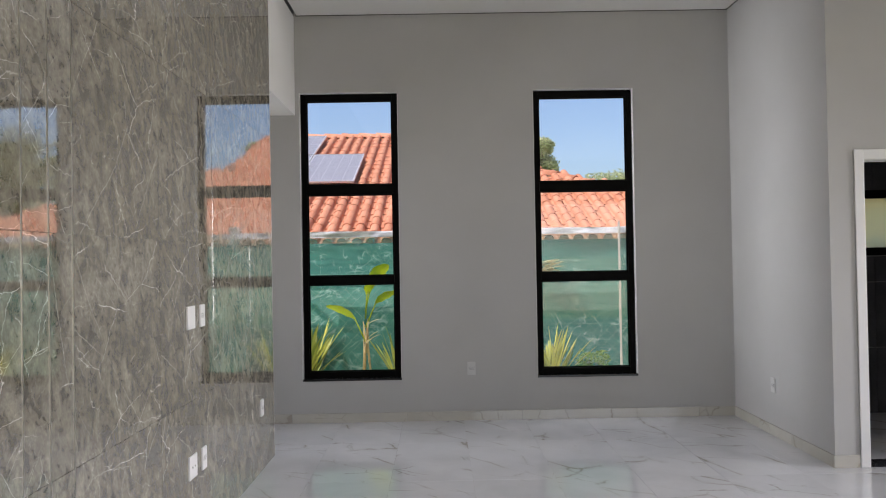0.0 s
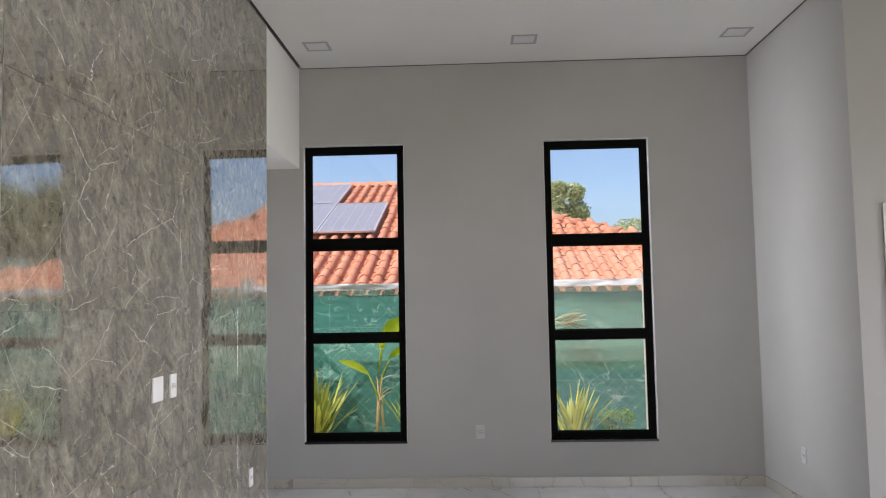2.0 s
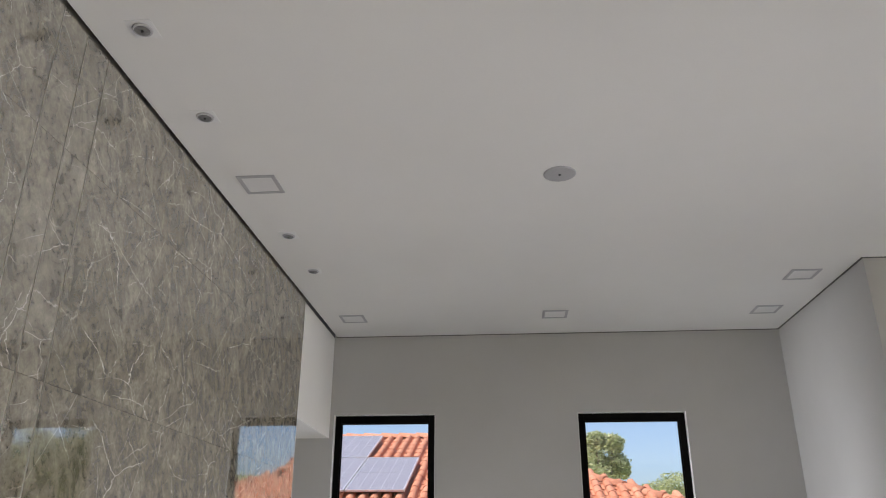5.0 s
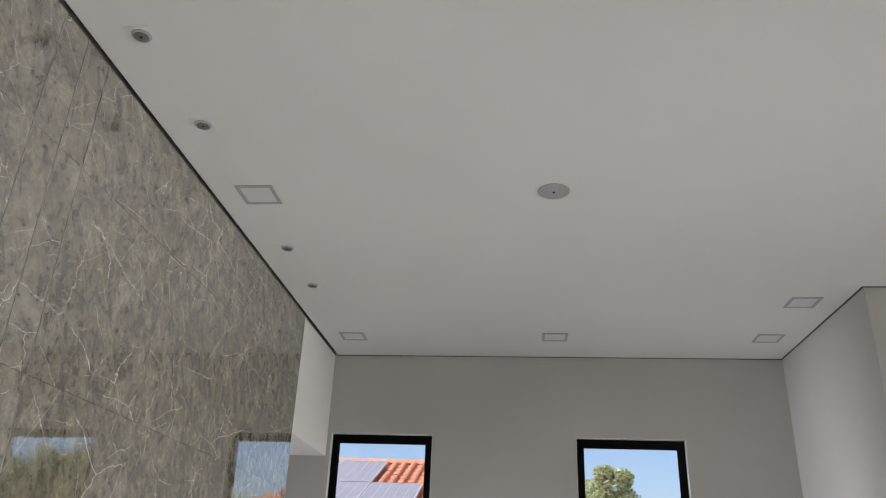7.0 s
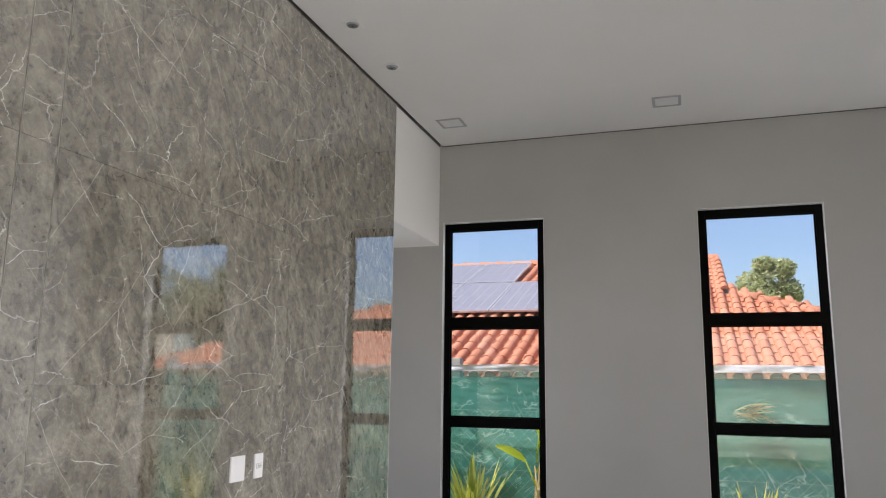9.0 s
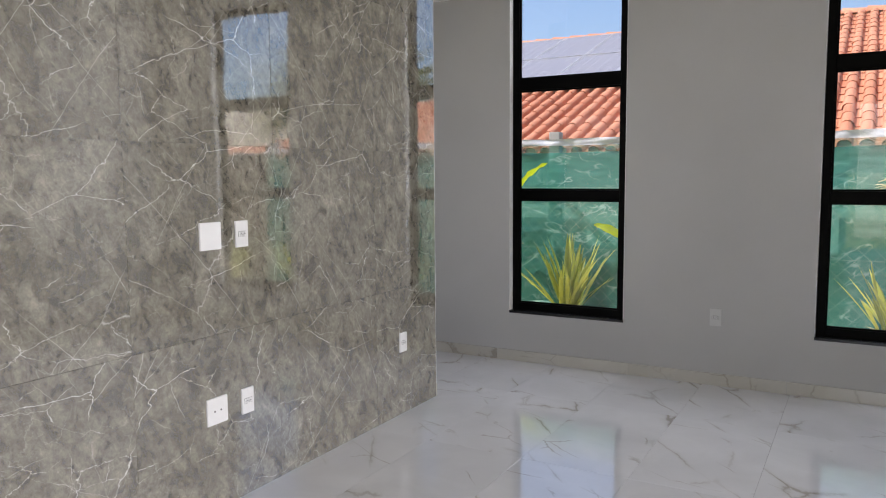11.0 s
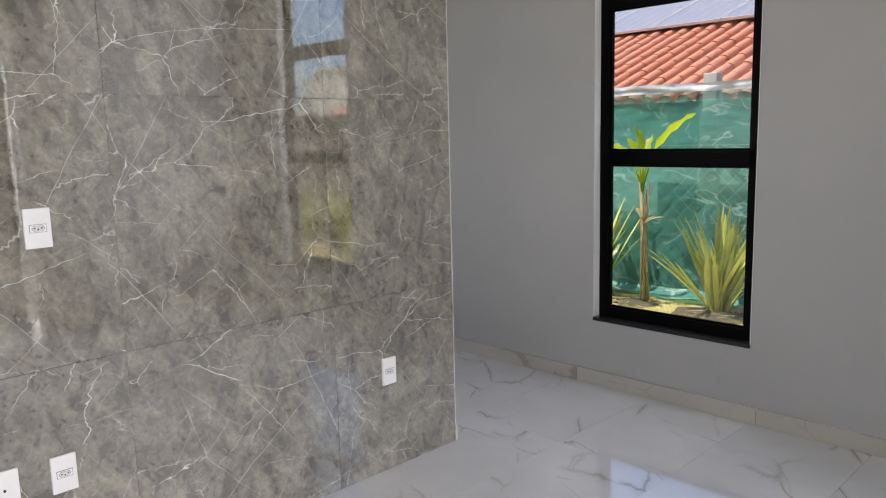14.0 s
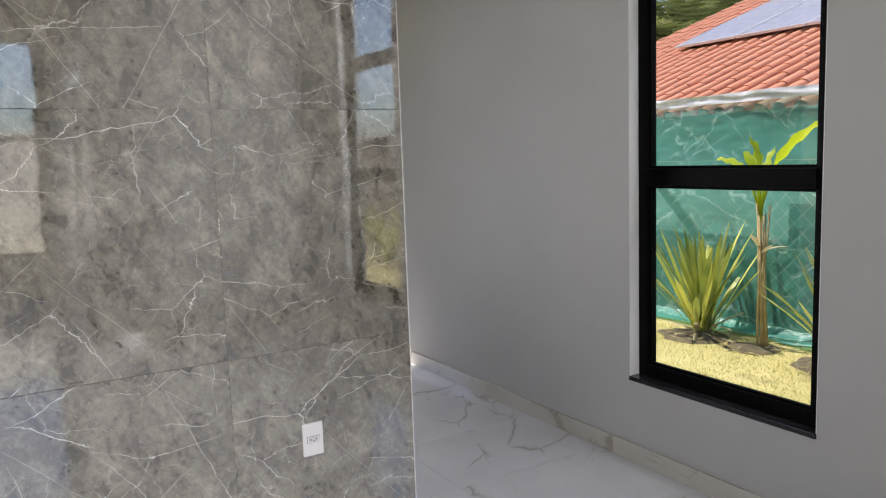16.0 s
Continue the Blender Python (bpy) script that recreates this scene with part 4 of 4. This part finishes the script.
# ---- plants ----
def blade(bm, base, az, lean, ln, w, droop, twist=0.0):
    """A folded strap leaf that rises from base and bends outward."""
    d = Vector((math.cos(az), math.sin(az), 0))
    side = Vector((-math.sin(az), math.cos(az), 0))
    pts, p, ang = [], Vector(base), lean
    n = 6
    for i in range(n + 1):
        pts.append((p.copy(), ang))
        ang += droop / n
        p = p + (d * math.sin(ang) + Vector((0, 0, 1)) * math.cos(ang)) * ln / n
    prev = None
    for i, (q, a) in enumerate(pts):
        t = i / n
        ww = w * (0.55 + 1.1 * t) * (1 - t ** 5) if i < n else 0.0008
        nrm = d * math.cos(a) - Vector((0, 0, 1)) * math.sin(a)
        row = [bm.verts.new(q - side * ww), bm.verts.new(q - nrm * ww * 0.35), bm.verts.new(q + side * ww)]
        if prev:
            for k in range(2):
                bm.faces.new((prev[k], prev[k + 1], row[k + 1], row[k])).smooth = True
        prev = row


def strap_plant(x, y, size, count, seed, label):
    rnd = random.Random(seed)
    o = thing("strap_leaf_plant", label, "plant", Matrix.Translation((x, y, GROUND)), "strap-leaf plants along the fence")
    for k in range(3):
        bm = bmesh.new()
        for i in range(count // 3):
            az = rnd.uniform(0, 2 * math.pi)
            lean = abs(rnd.gauss(0.32, 0.2))
            blade(bm, (rnd.gauss(0, 0.03), rnd.gauss(0, 0.03), -0.02), az, lean, size * rnd.uniform(0.65, 1.1), 0.0195 * rnd.uniform(0.75, 1.3), rnd.uniform(0.0, 0.4))
        part("leaf_fan", bm, STRAP, o)
    bm = bmesh.new()
    for i in range(7):
        blade(bm, (rnd.gauss(0, 0.03), rnd.gauss(0, 0.03), -0.02), rnd.uniform(0, 6.28), rnd.uniform(0.7, 1.1), size * rnd.uniform(0.4, 0.6), 0.018, rnd.uniform(0.3, 0.9))
    part("dry_leaves", bm, DRY_LEAF, o, "dry tan lower leaves")
    return o


strap_plant(-2.93, 9.33, 0.93, 57, 3, "yellow-green strap-leaf plant on the lawn by fence")
strap_plant(-1.62, 9.3, 0.9, 69, 4, "yellow-green strap-leaf plant by green net fence")
strap_plant(1.5, 9.3, 0.76, 51, 6, "pale yellow-green strap-leaf plant by fence")
strap_plant(-0.42, 9.35, 0.78, 24, 8, "thin strap-leaf plant beside the stalks")
strap_plant(3.1, 9.35, 0.9, 30, 9, "strap-leaf plant at the fence corner")
for k, x in enumerate((4.4, 5.3, 6.3, 7.4)):
    strap_plant(x, 9.3 - 0.1 * (k % 2), 1.0, 42, 60 + k, "tall strap-leaf plant before the weathered garden wall")


def soil_bed(x, y, rx, ry, seed):
    """A low uneven bed of bare soil with litter round a plant's foot."""
    rnd = random.Random(seed)
    bm = bmesh.new()
    mid = bm.verts.new((0, 0, 0.034))
    rings = []
    for r in (0.45, 0.8, 1.0):
        rings.append([bm.verts.new((rx * r * (1 + 0.22 * noise.noise((k * 0.5, r, seed))) * math.cos(k * math.pi / 10), ry * r * (1 + 0.22 * noise.noise((k * 0.5, r, seed))) * math.sin(k * math.pi / 10), 0.03 * (1 - r) + 0.004 + rnd.uniform(-0.01, 0.01) - (0.05 if r == 1.0 else 0))) for k in range(20)])
    for k in range(20):
        bm.faces.new((mid, rings[0][k], rings[0][(k + 1) % 20])).smooth = True
        for a, b in zip(rings, rings[1:]):
            bm.faces.new((a[k], b[k], b[(k + 1) % 20], a[(k + 1) % 20])).smooth = True
    o = thing("soil_bed", "dark bare soil with dry litter under a plant", "soil", Matrix.Translation((x, y, GROUND)), "soil beds along the fence")
    part("soil", bm, SOIL, o)
    bm = bmesh.new()
    for _ in range(16):
        a, r = rnd.uniform(0, 6.28), rnd.uniform(0.3, 1.0)
        blade(bm, (rx * r * math.cos(a), ry * r * math.sin(a), 0.03 * (1 - r) + 0.012), rnd.uniform(0, 6.28), 1.5, rnd.uniform(0.06, 0.14), 0.008, 0.1)
    part("litter", bm, DRY_LEAF, o, "dry fallen leaf strips")


for k, (x, y, rx, ry) in enumerate(((-2.9, 9.2, 0.34, 0.3), (-2.36, 9.22, 0.26, 0.22), (-1.62, 9.2, 0.42, 0.32), (-0.75, 9.25, 0.5, 0.25), (1.55, 9.22, 0.45, 0.28))):
    soil_bed(x, y, rx, ry, 70 + k)


def broad_leaf(bm, base, az, lean, ln, w, roll=0.6):
    d = Vector((math.cos(az), math.sin(az), 0))
    side = Vector((-math.sin(az), math.cos(az), 0))
    p, ang, prev, n = Vector(base), lean, None, 9
    for i in range(n + 1):
        t = i / n
        ww = w * (math.sin(math.pi * min(t * 0.93 + 0.05, 1)) ** 0.7)
        flat = d * math.cos(ang) - Vector((0, 0, 1)) * math.sin(ang)
        across, nrm = side * math.cos(roll) + flat * math.sin(roll), flat * math.cos(roll) - side * math.sin(roll)
        rip = 0.012 * math.sin(i * 2.1)
        row = [bm.verts.new(p - across * ww + nrm * (-0.3 * ww + rip)), bm.verts.new(p), bm.verts.new(p + across * ww + nrm * (-0.3 * ww - rip))]
        if prev:
            for k in range(2):
                bm.faces.new((prev[k], prev[k + 1], row[k + 1], row[k])).smooth = True
        prev = row
        ang += 0.55 / n
        p = p + (d * math.sin(ang) + Vector((0, 0, 1)) * math.cos(ang)) * ln / n


def stalk_plant(x, y, height, seed, leaves, label, roll=0.35):
    """Bare bundled stalks with a few large paddle leaves on top."""
    rnd = random.Random(seed)
    o = thing("broad_leaf_plant", label, "plant", Matrix.Translation((x, y, GROUND)))
    for k in range(6):
        a = rnd.uniform(0, 6.28)
        b = Vector((0.08 * math.cos(a), 0.06 * math.sin(a), -0.03))
        bm = bmesh.new()
        add_tube(bm, [b, b * 0.5 + Vector((rnd.gauss(0, 0.012), 0, height * 0.5)), Vector((rnd.gauss(0, 0.02), rnd.gauss(0, 0.02), height * rnd.uniform(0.86, 0.97)))], [0.011, 0.009, 0.007], 6)
        part("stalk", bm, STALK, o)
    for az, lean, ln, w, z in leaves:
        bm = bmesh.new()
        d = Vector((math.cos(az), math.sin(az), 0))
        q = Vector((0, 0, height * z)) + d * 0.18 * math.sin(lean) + Vector((0, 0, 0.2))
        add_tube(bm, [(0, 0, height * z - 0.1), q], [0.012, 0.007], 6)
        broad_leaf(bm, q, az, lean, ln, w, roll)
        part("leaf", bm, BROAD, o)
    bm = bmesh.new()
    for i in range(4):
        blade(bm, (0, 0, height * rnd.uniform(0.55, 0.95)), rnd.uniform(0, 6.28), rnd.uniform(0.4, 1.0), 0.22, 0.02, 0.6)
    part("dry_leaves", bm, DRY_LEAF, o, "torn pale dry leaves")
    return o


stalk_plant(-2.36, 9.3, 1.17, 21, ((0.05, 0.55, 0.52, 0.048, 1.0), (3.0, 0.95, 0.34, 0.04, 0.98), (4.7, 0.12, 0.32, 0.05, 0.97), (1.6, 0.2, 0.3, 0.045, 0.92), (2.8, 0.4, 0.24, 0.04, 0.96)), "tall bare stalks with bright yellow-green paddle leaves")
stalk_plant(-0.84, 9.3, 0.9, 22, ((0.25, 0.42, 0.36, 0.105, 1.19), (0.0, 0.8, 0.3, 0.05, 0.96), (3.1, 0.85, 0.4, 0.045, 0.75), (0.6, 0.12, 0.27, 0.06, 1.08), (5.3, 0.3, 0.25, 0.06, 1.1)), "tan stalks with bright green leaves in front of fence", 1.15)


def leaf_cloud(clumps, count, size, seed, mat, name, parent):
    """A crown of many small leaves, scattered in uneven clumps."""
    rnd = random.Random(seed)
    vs, fs = [], []
    for c, r in clumps:
        for _ in range(count):
            d = Vector((rnd.gauss(0, 1), rnd.gauss(0, 1), rnd.gauss(0, 1))).normalized()
            p = Vector(c) + Vector((d.x * r[0], d.y * r[1], d.z * r[2])) * rnd.uniform(0.55, 1.05) * (1 + 0.25 * noise.noise(d * 2.5 + Vector(c)))
            u = Vector((rnd.gauss(0, 1), rnd.gauss(0, 1), rnd.gauss(-0.3, 0.7))).normalized()
            w = u.cross(Vector((rnd.gauss(0, 1), rnd.gauss(0, 1), rnd.gauss(0, 1)))).normalized()
            s = size * rnd.uniform(0.6, 1.3)
            i = len(vs)
            vs += [p - u * s, p + w * s * 0.32, p + u * s, p - w * s * 0.32]
            fs.append((i, i + 1, i + 2, i + 3))
    me = bpy.data.meshes.new(name)
    me.from_pydata(vs, [], fs)
    me.materials.append(mat)
    ob = new(name, me)
    ob.parent = parent
    return ob


def tree(x, y, clumps, count, size, seed, label):
    o = thing("tree", label, "tree")
    bm = bmesh.new()
    top = clumps[0][0]
    add_tube(bm, [(x, y, GROUND - 0.1), (x + 0.1, y, top[2] * 0.45), (top[0], top[1], top[2] - 0.2)], [0.2, 0.15, 0.07], 8)
    for c, r in clumps[1:]:
        add_tube(bm, [(x + 0.1, y, top[2] * 0.45), ((x + c[0]) / 2, c[1], c[2] * 0.75), c], [0.09, 0.06, 0.03], 6)
    part("trunk", bm, BARK, o)
    leaf_cloud(clumps, count, size, seed, TREE_LEAF, "crown", o)
    return o


tree(3.3, 25, [((3.35, 25, 4.95), (0.6, 0.6, 0.52)), ((2.85, 25.1, 4.6), (0.55, 0.6, 0.5)), ((3.75, 25, 4.45), (0.42, 0.5, 0.4)), ((3.0, 24.8, 4.1), (0.75, 0.7, 0.5)), ((3.65, 24.8, 5.15), (0.32, 0.35, 0.27)), ((2.6, 25, 3.7), (0.9, 0.7, 0.5)), ((3.1, 24.7, 5.25), (0.3, 0.3, 0.24))], 1300, 0.085, 31, "dense rounded green tree behind the tiled roof")
tree(6.0, 26, [((6.2, 26, 3.92), (1.1, 0.8, 0.5)), ((5.2, 26, 3.62), (0.8, 0.7, 0.45)), ((7.3, 26, 3.98), (1.0, 0.8, 0.55)), ((6.5, 26, 3.1), (1.8, 0.8, 0.6))], 1900, 0.075, 32, "low yellow-green tree behind the tiled roof")
bush = thing("shrub", "low dark green leafy shrub by the fence", "shrub")
bm = bmesh.new()
for k in range(6):
    add_tube(bm, [(2.02, 9.36, GROUND - 0.02), (2.02 + 0.13 * math.cos(k * 1.05), 9.36 + 0.1 * math.sin(k * 1.05), GROUND + 0.3)], [0.008, 0.004], 5)
part("stem", bm, BARK, bush)
leaf_cloud([((2.02, 9.36, 0.1), (0.2, 0.16, 0.17)), ((2.12, 9.34, 0.2), (0.12, 0.1, 0.1)), ((1.93, 9.36, 0.16), (0.12, 0.1, 0.12))], 190, 0.028, 41, SHRUB, "foliage", bush)
dryf = thing("dry_frond", "dry pale leaves caught on the net fence", "leaf")
bm = bmesh.new()
rnd = random.Random(9)
for i in range(24):
    blade(bm, (1.28 + rnd.uniform(0, 0.25), FY - 0.1, 1.28 + rnd.uniform(0, 0.08)), rnd.uniform(-0.4, 0.4), rnd.uniform(0.6, 1.5), rnd.uniform(0.16, 0.34), 0.026, rnd.uniform(0.4, 1.2))
part("leaflet", bm, DRY_LEAF, dryf)


def palm(x, y, height, seed, fronds=64, ln=2.3):
    rnd = random.Random(seed)
    o = thing("palm_tree", "dark green feathery palm beyond the neighbour roof", "palm tree", Matrix.Translation((x, y, GROUND)), "palms beyond the roofs")
    bm = bmesh.new()
    add_tube(bm, [(0, 0, 0), (0.08, 0, height * 0.5), (0, 0.05, height)], [0.17, 0.13, 0.1], 8)
    part("trunk", bm, BARK, o)
    vs, fs = [], []
    for k in range(fronds):
        az, ang = rnd.uniform(0, 6.28), rnd.uniform(0.05, 1.35)
        d = Vector((math.cos(az), math.sin(az), 0))
        side = Vector((-math.sin(az), math.cos(az), 0))
        p, n = Vector((0, 0.05, height)), 14
        for i in range(n):
            ang += 1.1 / n
            step = (d * math.sin(ang) + Vector((0, 0, 1)) * math.cos(ang)) * ln / n
            p = p + step
            lw = 0.5 * math.sin(math.pi * (i + 1.5) / (n + 2))
            for s in (-1, 1):
                tip = p + side * s * lw + step * 1.6 - Vector((0, 0, 0.25 * lw))
                j = len(vs)
                vs += [p - step * 0.25, p + step * 0.3, tip]
                fs.append((j, j + 1, j + 2))
    me = bpy.data.meshes.new("fronds")
    me.from_pydata(vs, [], fs)
    me.materials.append(PALM_LEAF)
    f = new("fronds", me)
    f.parent = o
    return o


for k, (x, y, h) in enumerate(((8.6, 19.6, 3.4), (9.4, 18.0, 3.2), (10.0, 19.4, 3.3), (9.8, 21.0, 3.6), (-10.6, 18.6, 3.7), (-9.5, 19.8, 3.8), (-12.2, 19.2, 3.9), (-11.2, 20.4, 4.3), (-11.5, 21.5, 4.6), (-13.5, 22.5, 5.2), (-12.4, 24.0, 4.4))):
    palm(x, y, h, 50 + k)


# ---- pieces of the setting: wall tiles, floor tiles, roof tiles ----
JT = 0.0007


def slab_mesh(name, w, h, t, mat):
    """A thin tile with eased edges, lying in xy, its face at z = 0."""
    e = 0.0005
    bm = bmesh.new()
    ring = []
    for inset, z in ((0, -t), (0, -e), (e, 0)):
        ring.append([bm.verts.new((x, y, z)) for x, y in ((inset, inset), (w - inset, inset), (w - inset, h - inset), (inset, h - inset))])
    for a, b in zip(ring, ring[1:]):
        for k in range(4):
            bm.faces.new((a[k], a[(k + 1) % 4], b[(k + 1) % 4], b[k]))
    bm.faces.new(ring[-1])
    return mesh_of(name, bm, mat)


slabs = {}


def slab(name, w, h, t, mat):
    key = (name, round(w, 4), round(h, 4))
    if key not in slabs:
        slabs[key] = slab_mesh(name, w, h, t, mat)
    return slabs[key]


rnd = random.Random(2)
ycuts = [WEST_END, 4.93, 4.105, 3.285, 2.468, 2.307, 2.145, 1.325, 0.505, -0.315, -1.135, -1.955, -2.775, -3.595, SOUTH]
zcuts = [0.0, 0.775, 1.593, 2.412, 3.231, H - 0.012]
stand = Matrix(((0, 0, 1, 0), (1, 0, 0, 0), (0, 1, 0, 0), (0, 0, 0, 1)))
for y1, y0 in zip(ycuts, ycuts[1:]):
    for z0, z1 in zip(zcuts, zcuts[1:]):
        me = slab("wall_tile", y1 - y0 - 2 * JT, z1 - z0 - 2 * JT, 0.01, MARBLE)
        m = Matrix.Translation((WEST + rnd.gauss(0, 0.0003), y0 + JT, z0 + JT)) @ Matrix.Rotation(rnd.gauss(0, 0.0007), 4, "Z") @ stand
        piece("wall_tile", me, wall_west, m)
for y in (2.468, 2.307, 2.145):
    boxes("metal_strip", [((WEST - 0.009, y - 0.0022, 0), (WEST + 0.0022, y + 0.0022, H - 0.013))], METAL, wall_west)
boxes("edge_trim", [((WEST - 0.012, WEST_END + 0.0002, BH), (WEST + 0.0015, WEST_END + 0.003, H - 0.013))], PLASTIC, wall_west, "thin white corner trim")

PX, PY = 0.554, 1.055
fx = [-0.258 + PX * k for k in range(-8, 13)]
fy = [4.87 + PY * k for k in range(-9, 3)]
for a, b in zip(fx, fx[1:]):
    for c, d in zip(fy, fy[1:]):
        x0, x1, y0, y1 = max(a, FAR_W), min(b, FAR_E), max(c, SOUTH), min(d, NORTH)
        if x1 - x0 < 0.03 or y1 - y0 < 0.03:
            continue
        me = slab("floor_tile", x1 - x0 - 0.001, y1 - y0 - 0.001, 0.008, FLOOR_TILE)
        piece("floor_tile", me, floor, Matrix.Translation((x0 + JT, y0 + JT, rnd.gauss(0, 0.0002))) @ Matrix.Rotation(rnd.gauss(0, 0.0006), 4, "X"))

for x0, x1 in ((2.945, 3.55), (3.55, 4.1), (4.1, 4.65), (4.65, 4.9)):
    for z0, z1 in ((0, 0.6), (0.6, 1.2), (1.2, 1.438), (2.042, 2.6)):
        if 1.19 < z0 < 2 and not 3.5 < x0 < 4.6:
            z1 = 2.04
        me = slab("washroom_tile", x1 - x0 - 0.003, z1 - z0 - 0.003, 0.008, BATH_TILE)
        piece("washroom_tile", me, washroom, Matrix.Translation((x0, NORTH - 0.009, z0)) @ Matrix(((1, 0, 0, 0), (0, 0, -1, 0), (0, 1, 0, 0), (0, 0, 0, 1))))

for m in singles:
    piece("roof_tile", TILE, roof, m)
